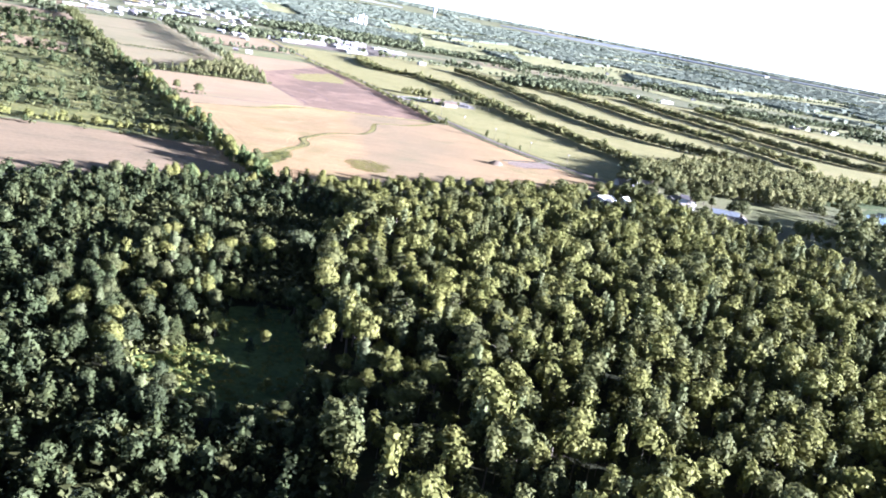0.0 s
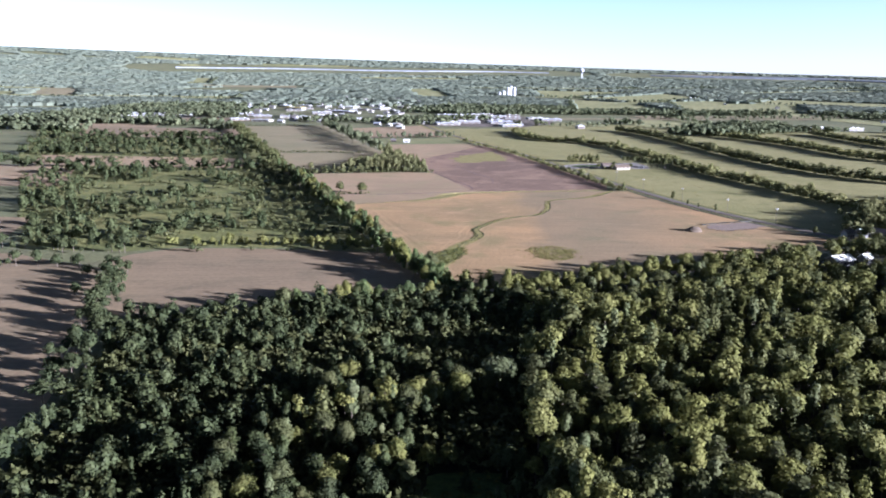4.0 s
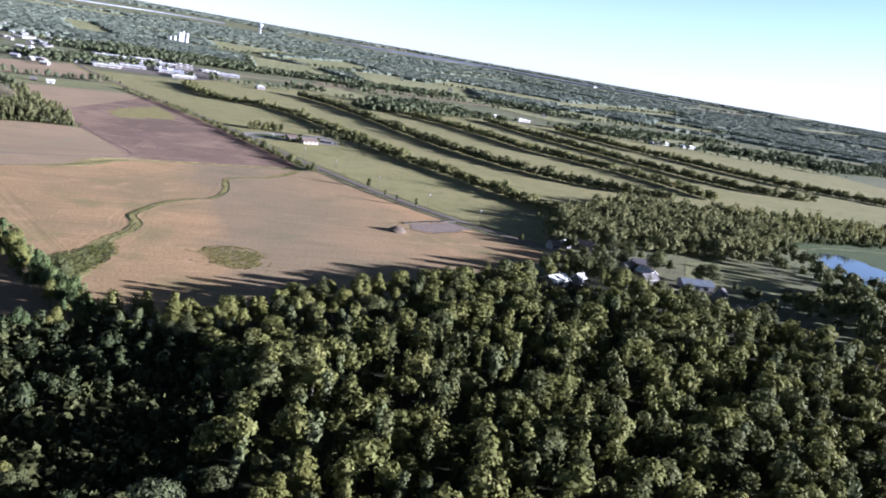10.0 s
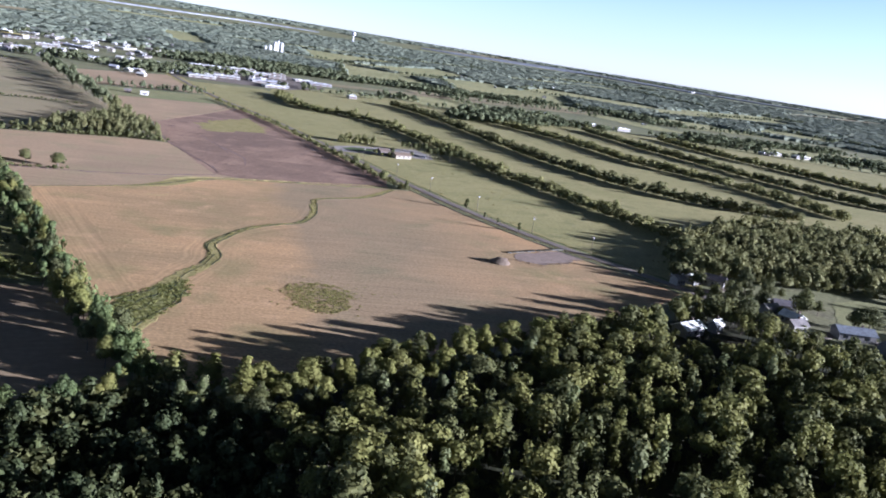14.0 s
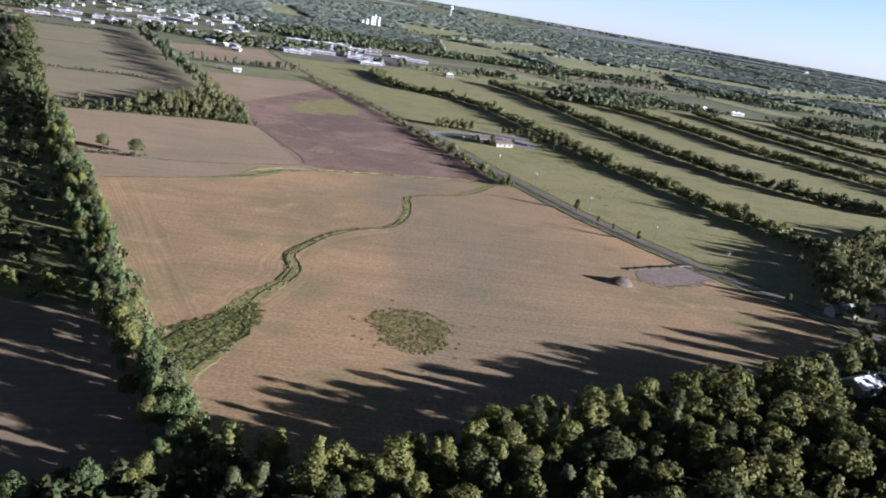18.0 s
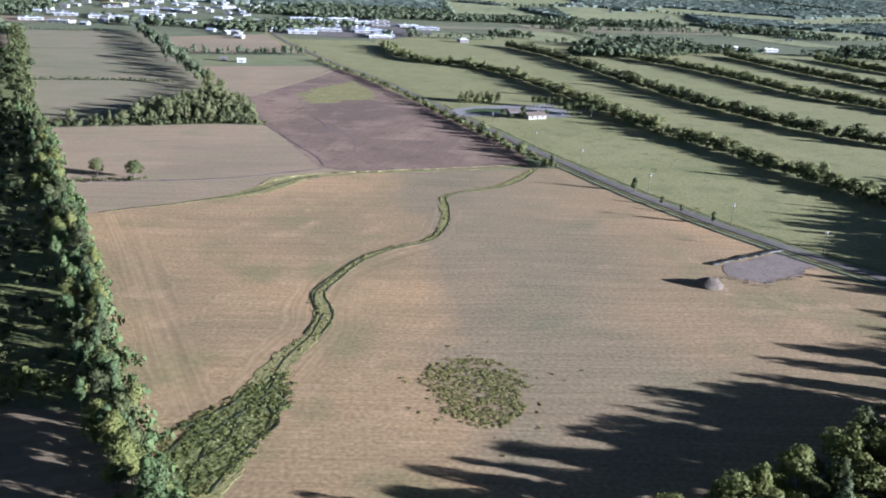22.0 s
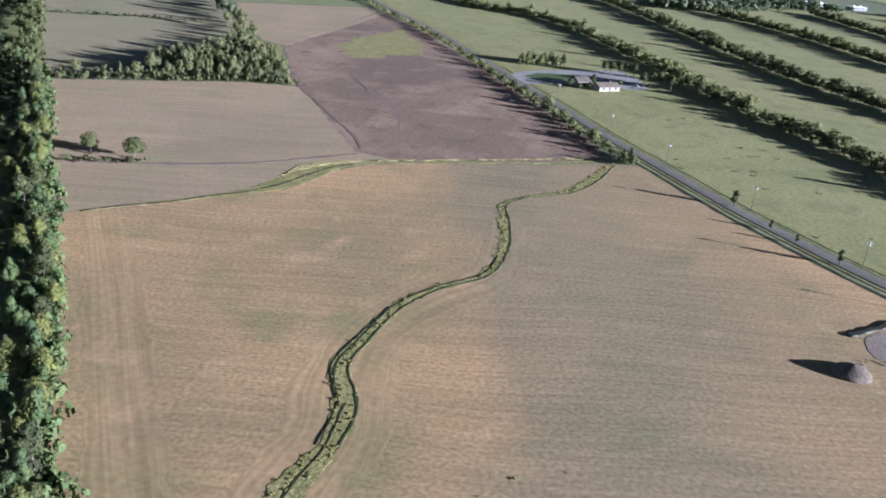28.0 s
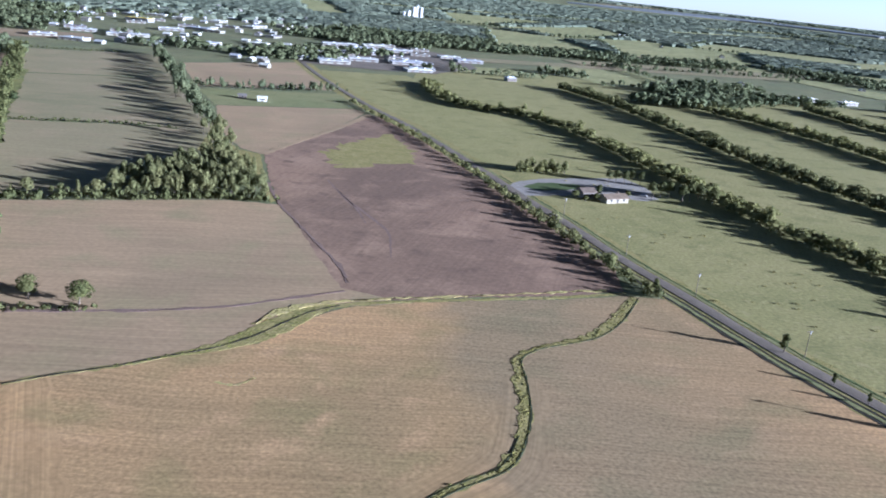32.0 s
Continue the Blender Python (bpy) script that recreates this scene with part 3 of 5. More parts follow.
ROAD = [(-92, 1500), (-36, 1216), (12, 1022), (44, 921), (66, 840), (84, 765), (95, 715), (106, 672), (117, 622), (127, 587), (139, 543), (149, 514), (159, 488), (173, 458), (187, 432), (199, 408), (207, 385), (213, 360), (222, 335), (232, 312), (243, 282), (250, 240), (254, 180), (258, 60)]
FOREST = [(-88, 40), (-92, 185), (-104, 250), (-60, 268), (-25, 285), (0, 294), (20, 291), (35, 295), (66, 313), (97, 327), (130, 343), (165, 363), (188, 386), (201, 375), (205, 345), (218, 312), (232, 280), (240, 230), (246, 150), (250, 40)]
CLEARING = [(-4, 150), (12, 152), (17, 108), (9, 94), (-2, 90), (-12, 100), (-26, 112), (-12, 120), (-5, 130)]
WHITE_YARD = [(146, 332), (156, 350), (172, 364), (186, 362), (184, 340), (164, 320)]
sheet("forest_floor", FOREST, 0.02, M_FLOORSHADE, "forest floor coloured dark for the shade under the trees", "ground", 2.0)
sheet("clearing_grass", CLEARING, 0.05, M_GLADE, "small grassy clearing inside the forest", "grass", 1.5)
MAIN = [(2, 300), (22, 297), (38, 302), (66, 320), (97, 334), (130, 350), (165, 376), (192, 402), (180, 428), (165, 454), (151, 485), (141, 513), (132, 541), (120, 582), (106, 584), (82, 577), (54, 572), (26, 566), (10, 560), (2, 552), (-5, 542), (-12, 532), (-22, 526), (-32, 521), (-44, 513.5), (-56, 508), (-70, 500), (-67, 486), (-49, 433), (-34, 386), (-12, 329)]
sheet("strip_field", [(-72, 498), (-56, 505), (-33, 518), (-20, 528), (-8, 548), (4, 560), (27, 566), (22, 572), (12, 578), (-22, 560), (-53, 552), (-91, 549)], 0.02, M_STUBBLE2, "narrow pale stubble strip between ditches")
sheet("stubble_field", MAIN, 0.03, M_STUBBLE, "large tan harvested field with faint tractor rows", "field")
sheet("pale_field", [(-93, 547), (-53, 550), (-35, 554), (-22, 558), (10, 576), (-18, 676), (-43, 678), (-65, 673), (-88, 667), (-132, 656)], 0.03, M_STUBBLE2, "pale tan stubble field before a copse")
sheet("ploughed_field", [(9, 577), (26, 569), (54, 575), (82, 580), (106, 588), (111, 620), (99, 670), (86, 725), (74, 770), (60, 840), (38, 921), (20, 952), (2, 890), (-22, 825), (-38, 778), (-28, 715), (-18, 672)], 0.03, M_DARK, "dark purple-brown ploughed field beside the road")
sheet("upper_tan_field", [(17, 958), (8, 972), (-90, 942), (-80, 880), (-66, 828), (-52, 792), (-41, 782), (-24, 829), (0, 893)], 0.04, M_STUBBLE2, "pale tan field corner beyond the ploughed soil")
sheet("weedy_corner", [(-7, 792), (4, 826), (14, 848), (32, 872), (46, 818), (40, 785), (28, 774), (14, 762), (4, 758)], 0.05, M_BANK, "light green grassy patch in the ploughed field", "grass", 6.0)
sheet("copse_verge", [(-24, 678), (-20, 686), (-30, 716), (-40, 779), (-54, 790), (-68, 828), (-82, 878), (-74, 780), (-48, 752), (-34, 716)], 0.025, M_BANK, "rough olive grass beside the copse", "grass", 0.5)
sheet("barn_paddock", [(-92, 945), (8, 975), (-4, 1056), (-118, 1022)], 0.03, M_MEADOW, "bright green paddock around a white barn")
sheet("top_tan_field", [(-122, 1040), (-8, 1076), (-42, 1232), (-60, 1300), (-168, 1205)], 0.03, M_STUBBLE2, "distant tan field near the town")
sheet("northwest_field", [(-134, 662), (-100, 670), (-92, 715), (-74, 790), (-78, 850), (-112, 960), (-155, 1106), (-205, 1270), (-330, 1225), (-264, 1030), (-200, 845)], 0.03, M_FALLOW, "grey-green fallow field between two tree lines")
sheet("west_field", [(-148, 338), (-142, 352), (-128, 366), (-100, 368), (-60, 367), (-27, 362), (-12, 318), (-4, 296), (-25, 288), (-60, 271), (-103, 254), (-116, 262)], 0.03, M_BROWN, "brown ploughed field bordered by the forest")
sheet("far_west_field", [(-97, 180), (-110, 240), (-122, 270), (-146, 325), (-195, 350), (-330, 330), (-330, 120), (-100, 120)], 0.03, M_BROWN, "shaded brown field beyond a tree row")
sheet("scrubland", [(-146, 358), (-128, 371), (-60, 372), (-36, 368), (-50, 420), (-80, 510), (-125, 640), (-198, 850), (-262, 1060), (-370, 1140), (-560, 1120), (-412, 772), (-195, 358)], 0.03, M_SCRUB, "overgrown green scrubland with grass between bushes", "grass", 1.5)
P1 = [(205, 402), (236, 488), (232, 575), (207, 682), (184, 850), (165, 950), (94, 1040), (77, 1180), (62, 1250), (-30, 1240), (-28, 1216), (20, 1022), (52, 921), (74, 840), (92, 765), (114, 672), (125, 622), (135, 587), (147, 543), (157, 514), (167, 488), (181, 458)]
sheet("hedge_pasture", [(228, 430), (345, 500), (900, 500), (980, 1100), (700, 1260), (337, 1321), (234, 1418), (75, 1300), (60, 1150), (150, 950), (190, 700)], 0.02, M_PASTURE, "rough green pasture between the hedgerows")
sheet("road_pasture", P1, 0.03, M_PASTURE, "green pasture beside the road")
sheet("pasture_strip", [(250, 505), (232, 575), (207, 682), (184, 850), (165, 950), (94, 1040), (80, 1180), (75, 1300), (215, 1230), (262, 1047), (272, 900), (280, 810), (299, 725), (322, 670), (350, 636)], 0.04, M_PASTURE, "long green pasture strip between hedgerows")
sheet("pasture_strip", [(352, 634), (322, 670), (299, 725), (280, 810), (272, 900), (262, 1047), (250, 1166), (330, 1180), (375, 1060), (392, 970), (402, 862), (425, 811), (445, 740), (455, 640)], 0.05, M_PASTURE, "long green pasture strip between hedgerows")
sheet("pasture_strip", [(456, 632), (447, 740), (425, 811), (402, 862), (392, 970), (375, 1060), (350, 1150), (480, 1240), (500, 1042), (515, 930), (530, 812), (560, 720), (600, 640)], 0.06, M_PASTURE, "long green pasture strip between hedgerows")
sheet("pasture_strip", [(560, 720), (530, 812), (515, 930), (500, 1042), (495, 1160), (640, 1250), (760, 1180), (900, 800), (880, 560), (600, 560), (430, 580), (458, 628), (602, 640)], 0.07, M_PASTURE, "broad green pasture beyond the hedgerows")
sheet("house_meadow", [(247, 358), (248, 378), (266, 404), (294, 415), (306, 398), (306, 376), (280, 356)], 0.03, M_MEADOW, "mown meadow behind the roadside houses", "grass")
sheet("pond", [(368, 366), (366, 390), (374, 416), (378, 434), (403, 455), (416, 452), (420, 440), (412, 405), (440, 380), (430, 340), (380, 340)], 0.06, M_WATER, "still pond reflecting the pale sky", "water", 1.5)
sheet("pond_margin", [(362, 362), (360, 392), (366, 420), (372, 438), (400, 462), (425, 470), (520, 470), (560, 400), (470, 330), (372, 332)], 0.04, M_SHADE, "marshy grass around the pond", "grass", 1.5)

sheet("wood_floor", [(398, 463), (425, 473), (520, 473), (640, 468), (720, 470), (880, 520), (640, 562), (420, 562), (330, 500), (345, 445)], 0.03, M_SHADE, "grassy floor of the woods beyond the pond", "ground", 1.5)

# road with verges
ribbon("road_verge", ROAD, 18.5, 0.06, M_BANK, "grassy roadside verge with shallow ditches", "verge", 6, rag=0.6)
ribbon("road", ROAD, 5.3, 0.22, M_ASPHALT, "straight weathered grey asphalt country road", "road", 6, crown=0.08)
ribbon("roadside_ditch", ROAD[5:17], 1.1, 0.10, M_MUD, "dark narrow roadside ditch", "ditch", 4, rag=0.25, offset=-4.7)
ribbon("roadside_ditch", ROAD[5:17], 1.5, 0.10, M_MUD, "dark narrow roadside ditch", "ditch", 4, rag=0.25, offset=-7.9)
ribbon("verge_grass", ROAD[3:17], 1.4, 0.12, M_MEADOW, "bright green grass strip along the road", "verge", 4, rag=0.25, offset=-6.3)
ribbon("verge_grass", ROAD[3:17], 1.3, 0.12, M_MEADOW, "bright green grass strip along the road", "verge", 4, rag=0.25, offset=4.2)
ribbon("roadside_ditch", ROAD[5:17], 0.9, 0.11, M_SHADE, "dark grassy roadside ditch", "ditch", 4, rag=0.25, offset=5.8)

# creek and ditches
CREEK = [(108, 582), (100, 568), (92, 556), (83, 546), (65, 536), (58, 528), (57, 519), (55, 500), (52, 487), (46, 474), (32, 464), (22, 452.5), (14.6, 437), (10, 425), (12, 411), (9, 398), (3, 386), (-1, 372), (-5, 358), (-9, 344), (-14, 330)]
CREEK_W = [3, 3.6, 4.2, 3.4, 1.8, 2.5, 3.3, 3.3, 2.8, 2.6, 2.3, 3.0, 3.4, 4.2, 4.8, 4.4, 5.6, 7.5, 10.5, 15, 17]
ribbon("headland", [(-62, 506), (-45, 458), (-27, 402), (-14, 362)], [11, 15, 15, 11], 0.0405, M_HEADLAND, "turned headland rows along the tree line", "field", 3, rag=0.6, edge=0.0)
ribbon("headland", [(58, 522), (54, 498), (47, 474), (32, 460), (17, 442), (11, 420), (10, 402), (3, 384), (-2, 368)], [7, 15, 18, 20, 20, 21, 20, 17, 12], 0.0435, M_HEADLAND, "curved stubble rows hugging the creek", "field", 3, rag=0.6, edge=0.0)
sheet("creek_marsh", [(-17, 322), (-20, 348), (-13, 356), (-8, 366), (0, 376), (4, 378), (4, 364), (-3, 342)], 0.07, M_SCRUB, "lush green marsh in the creek corner", "grass", 3.0)
ribbon("creek_bank", CREEK, CREEK_W, 0.10, M_BANK, "winding grassy creek bank through the field", "grass", 2, rag=0.5)


def side_line(pts, widths, share, wander, seed, step=2.0):
    """A line beside the middle of a strip, at a share of its half width, wandering a little."""
    line = resample([(x, y, w) for (x, y), w in zip(pts, widths)], step)
    d = np.gradient(line[:, :2], axis=0)
    d /= np.linalg.norm(d, axis=1)[:, None]
    w = np.array([noise.noise(Vector((k * 0.11, seed, 0.3))) for k in range(len(line))])
    off = line[:, 2] / 2 * (share + wander * w)
    return [tuple(p) for p in (line[:, :2] + np.stack([-d[:, 1], d[:, 0]], -1) * off[:, None]).tolist()]


# flat dark lines stand in for the shade of undercut banks
for share, wander, width, part_from, part_to, seed in ((0.88, 0.2, 0.42, 0, 16, 1.0), (-0.5, 0.6, 0.25, 8, 15, 2.0), (-0.9, 0.2, 0.2, 11, 16, 3.0), (0.1, 0.9, 0.28, 14, 19, 4.0)):
    ribbon("creek", side_line(CREEK[part_from:part_to], CREEK_W[part_from:part_to], share, wander, seed, 4.0), width, 0.17, M_RILL, "narrow dark creek line with bank shade in its colour", "water", 2.0, rag=0.1)
RILLS = [[(2, 378), (-1, 366), (-8, 356), (-10, 345), (-12, 333)], [(-1, 366), (2, 360), (0, 352), (-4, 343), (-7, 334)], [(-8, 356), (-14, 352), (-17, 343), (-17, 332)], [(0, 352), (3, 356), (3, 364), (5, 370)], [(-10, 345), (-6, 350), (-5, 358)], [(-4, 343), (-9, 338)], [(-20, 352), (-13, 358), (-6, 366), (-3, 374)]]
for rill in RILLS:
    ribbon("rill", rill, [0.2] + [0.4] * (len(rill) - 2) + [0.2], 0.19, M_RILL, "dark branching rill in the marsh", "water", 1.5, rag=0.12)
DITCH = [(106, 586), (82, 579), (54, 573), (26, 567), (9, 562), (1, 556), (-6, 547), (-13, 537), (-22, 528), (-32, 522), (-44, 514.5), (-56, 509), (-66, 503)]
ribbon("ditch_bank", DITCH, [1.6, 1.8, 1.8, 2.2, 3.2, 6.5, 9.5, 9, 5, 2, 1.5, 1.4, 1.4], 0.09, M_BANK, "grassy ditch line between the fields", "grass", 2, rag=0.35)
ribbon("straw_edge", [(100, 588), (54, 576.5), (26, 570), (11, 566), (3, 562.5), (-2, 559.5), (-7, 556), (-11, 551), (-14.5, 544)], [0.8, 1.0, 1.3, 1.7, 2.6, 4.0, 3.8, 2.4, 0.8], 0.15, M_STRAW, "strip of dry straw along the ditch", "grass", 2, rag=0.6)
ribbon("straw_edge", [(-19.5, 508), (-14.5, 507), (-10, 511)], [0.5, 1.0, 0.6], 0.06, M_STRAW, "thin streak of pale straw on stubble", "straw", 1, rag=0.2)
ribbon("ditch", DITCH[4:], 0.6, 0.14, M_MUD, "dark thin ditch between stubble fields", "ditch", 2, rag=0.15)
ribbon("field_divide", [(-82, 546), (-53, 549.5), (-35, 553.5), (-22, 557.5), (-6, 566), (10, 575)], [2.2, 1.6, 2.0, 1.5, 1.8, 1.4], 0.10, M_FURROW, "low dark balk between stubble fields", "field", 3, rag=0.4)
ribbon("field_track", [(11, 582), (7, 601), (-4, 632), (-14, 660), (-21, 680), (-29, 715)], 1.3, 0.10, M_FURROW, "thin dark furrow at the ploughed field's edge", "track", 3, rag=0.3)
ribbon("field_track", [(-39, 780), (-23, 825), (1, 889), (20, 950)], 5.0, 0.10, M_STUBBLE2, "pale dirt farm track across the field", "track", 4, rag=0.5)

ribbon("furrow", [(3, 712), (11, 686), (20, 662), (26, 642), (26, 612)], [0.4, 1.2, 1.7, 1.2, 0.4], 0.05, M_FURROW, "soft dark furrow in the ploughed soil", "track", 3, rag=0.12, edge=-0.028)
ribbon("furrow", [(-2, 730), (6, 700), (13, 676), (17, 655)], [0.4, 1.0, 1.3, 0.4], 0.05, M_FURROW, "soft dark furrow in the ploughed soil", "track", 3, rag=0.12, edge=-0.028)
ribbon("field_divide", [(-192, 832), (-150, 838), (-118, 842), (-95, 838)], 2.6, 0.09, M_SHADE, "green balk across the northwest field", "field", 4, rag=0.4)
ribbon("field_divide", [(-264, 1040), (-200, 1060), (-148, 1085)], 3.4, 0.09, M_SHADE, "green balk across the northwest field", "field", 4, rag=0.4)

# ---- far land ----
FAR_FIELDS = [
    [(310, 2471), (244, 1834), (482, 1879), (470, 2280)],
    [(330, 2520), (490, 2300), (734, 2560), (700, 2860)],
    [(560, 2330), (492, 1885), (771, 1868), (900, 2300)],
    [(240, 2560), (320, 2540), (600, 2900), (240, 3000)],
    [(930, 2560), (780, 2330), (1000, 2100), (1200, 2300)],
    [(860, 1940), (900, 1600), (1100, 1640), (1080, 1800)],
    [(1100, 1720), (1250, 1640), (1400, 1800), (1300, 1960)],
    [(640, 1260), (760, 1190), (980, 1000), (900, 1200)],
    [(300, 1310), (420, 1330), (400, 1620), (260, 1560)],
    [(230, 1330), (120, 1330), (130, 1420), (240, 1450)],
    [(-300, 1370), (-560, 1290), (-620, 1400), (-330, 1460)],
    [(-420, 1150), (-640, 1140), (-700, 1240), (-450, 1250)],
    [(-210, 360), (-420, 350), (-470, 440), (-230, 440)],
    [(-270, 560), (-450, 570), (-520, 700), (-320, 690)],
    [(-480, 800), (-700, 800), (-760, 900), (-540, 890)],
    [(-620, 960), (-900, 980), (-960, 1100), (-650, 1080)],
    [(-360, 692), (-178, 690), (-200, 768), (-392, 778)],
    [(-470, 1020), (-262, 985), (-300, 1160), (-530, 1190)],
]
for k, c in enumerate(FAR_FIELDS):
    far_field("far_field", c, 0.12 + 0.01 * k, M_STUBBLE2 if k in (11, 13, 16) else M_BROWN if k in (10, 12, 14, 15, 17) else M_FARGREEN, ("distant pale harvested field" if k in (11, 13, 16) else "distant brown field beyond scrubland" if k in (10, 12, 14, 15, 17) else "distant light green field between woods"))
frng = np.random.default_rng(21)
extra = []
for k in range(46):
    r, a = 1500 + 2900 * frng.uniform(0, 1), radians(frng.uniform(-58, 38))
    cx, cy = -r * math.sin(a), 100 + r * math.cos(a)
    if -620 < cx < 210 and 1350 < cy < 2250:
        continue
    w, d, turn = frng.uniform(220, 620), frng.uniform(60, 150), radians(16 + 90 * int(frng.uniform(0, 1) < 0.3) + frng.normal(0, 6))
    ex, ey = np.array([math.cos(turn), math.sin(turn)]) * w / 2, np.array([-math.sin(turn), math.cos(turn)]) * d / 2
    c = [tuple((np.array([cx, cy]) + sx * ex + sy * ey).tolist()) for sx, sy in ((-1, -1), (1, -1), (1, 1), (-1, 1))]
    extra.append(c)
    far_field("far_field", c, 0.3 + 0.01 * k, M_FALLOW if k % 5 == 0 else M_FARGREEN, "distant pale harvested field" if k % 5 == 0 else "distant light green field between woods", 8)
RIVER_W = [(-1250, 3720), (-1095, 3802), (-796, 3941), (-455, 4019), (-163, 4098), (151, 4190), (420, 4180)]
RIVER_E = [(900, 4130), (1150, 4090), (1400, 4045), (1640, 3985), (1840, 3830), (1990, 3670), (2200, 3480), (2420, 3290)]
RIVER_EW = [30, 110, 150, 150, 130, 100, 90, 40]
ribbon("river", RIVER_W, [4, 16, 26, 26, 25, 16, 6], 5.0, M_RIVER, "distant pale river before the wooded ridge", "water", 60)
ribbon("river", RIVER_E, RIVER_EW, 5.0, M_RIVER, "distant pale river before the wooded ridge", "water", 60)


def mound_quads(seed):
    """A lumpy clump of distant crowns: radius 1, height 1."""
    rng = np.random.default_rng(seed)
    a = np.arange(6) * np.pi / 3 + rng.normal(0, 0.15, 6)
    lo = np.stack([np.cos(a), np.sin(a), 0 * a - 0.1], -1) * rng.uniform(0.8, 1.15, (6, 1))
    k = rng.uniform(0.6, 0.85, 6)
    hi = np.stack([k * np.cos(a), k * np.sin(a), rng.uniform(0.8, 1.0, 6)], -1)
    side = np.stack([lo, np.roll(lo, -1, 0), np.roll(hi, -1, 0), hi], 1)
    cap = np.stack([hi[[0, 1, 2, 3]], hi[[0, 3, 4, 5]]])
    tufts = leaf_quads(np.concatenate([0.85 * hi + (0, 0, 0.05), 0.5 * (lo + hi)[:2] + (0, 0, 0.2)]), np.concatenate([hi, lo[:2]]) + (0, 0, 0.3), 0.75, rng)
    return np.concatenate([side, cap, tufts[:2]])


def tuft_quads(seed):
    """A distant tree of few clumps round a small core, 9 m tall."""
    rng = np.random.default_rng(seed)
    d = sphere_dirs(15, rng, -0.6)
    c = np.array((0, 0, 5.0)) + d * np.array((2.0, 2.0, 3.2)) * rng.uniform(0.75, 1.05, (15, 1))
    return np.concatenate([leaf_quads(c, d, 2.6, rng), blob((0, 0, 3.6), (1.5, 1.5, 3.4), rng)[::4]])


TUFT = {"tuft": [tuft_quads(s) for s in range(6)]}
MOUND = {"mound": [mound_quads(s) for s in range(6)]}
# distant woods, coarser with distance
cells = []
r = 1080.0
while r < 4720:
    size = 0.0066 * r + 1.5
    a = np.arange(radians(-60), radians(40), size / r)
    a = a + RNG.uniform(-0.45, 0.45, len(a)) * size / r
    q = r + RNG.uniform(-0.5, 0.5, len(a)) * size
    cells.append(np.column_stack([-q * np.sin(a), 100 + q * np.cos(a), np.full(len(a), size)]))
    r += size
cells = np.vstack(cells)
dens = np.array([noise.noise(Vector((x * 0.0022, y * 0.0036, 3.1))) + 0.35 * noise.noise(Vector((x * 0.007, y * 0.012, 9.7))) for x, y, _ in cells])
far_r = np.hypot(cells[:, 0], cells[:, 1] - 100)
ok = dens > np.where(far_r < 1900, 0.06, -0.3) - 0.3 * np.clip((far_r - 2400) / 1200, 0, 1)
for c in FAR_FIELDS + extra:
    ok &= ~inside([tuple(p) for p in c], cells[:, 0], cells[:, 1])
OPEN = [P1, [(75, 1300), (234, 1428), (347, 1321), (330, 1180), (218, 1199)], [(75, 1300), (215, 1230), (262, 1047), (480, 1240), (640, 1250), (900, 1150), (980, 560), (300, 560), (75, 900)], [(-130, 1060), (60, 1060), (60, 1260), (-60, 1300), (-205, 1270)], [(-330, 1225), (-205, 1270), (-120, 1060), (-260, 1030)]]
for c in OPEN:
    ok &= ~inside(c, cells[:, 0], cells[:, 1])
TOWN_A = [(-76, 1405), (-52, 1300), (26, 1285), (95, 1290), (158, 1395), (156, 1560), (80, 1690), (-45, 1625)]
TOWN_B = [(-470, 1740), (-330, 1290), (-125, 1330), (-80, 1500), (-100, 2250), (-350, 2380), (-540, 2000)]
TOWN_C = [(-375, 1370), (-325, 1430), (-262, 1500), (-235, 1800), (-375, 1850), (-400, 1560)]
TOWN_D = [(-610, 1425), (-440, 1425), (-450, 1520), (-620, 1530)]
for c, share in ((TOWN_A, 0.4), (TOWN_B, 0.35), (TOWN_C, 0.35), (TOWN_D, 0.35)):
    ok &= ~inside(c, cells[:, 0], cells[:, 1]) | (RNG.uniform(0, 1, len(ok)) < share)
for line in (RIVER_W, RIVER_E):
    lr = resample(line, 30)
    ok &= np.array([np.hypot(lr[:, 0] - x, lr[:, 1] - y).min() > 230 for x, y, _ in cells])
cells = cells[ok]
wood_rows = np.column_stack([cells[:, :2], cells[:, 2] * 1.1 * RNG.uniform(0.8, 1.25, len(cells)), RNG.uniform(5.6, 7.2, len(cells)) * np.interp(cells[:, 2], [14, 22], [1.0, 0.72])])
near_r = np.hypot(cells[:, 0], cells[:, 1] - 100)
close = (near_r < 1900) & (cells[:, 0] > -700)
grove = np.repeat(cells[close], 2, axis=0)
grove[:, :2] += RNG.normal(0, 5.5, (len(grove), 2))
stuff("distant_groves", sized(grove[:, :2], 1.5, 0.98, 0.3), ["tuft"], M_GROVEHAZE, "distant mixed trees between fields and farms", "trees", TUFT)
wood_rows = wood_rows[~close]
remote = np.hypot(wood_rows[:, 0], wood_rows[:, 1] - 100) > 2300
stuff("distant_woods", wood_rows[~remote], ["mound"], M_FARHAZE, "distant dark woods between far fields", "forest", MOUND)
stuff("distant_woods", wood_rows[remote], ["mound"], M_FARHAZE, "distant dark woods stretching to the horizon", "forest", {"mound": [q[:8] for q in MOUND["mound"]]})
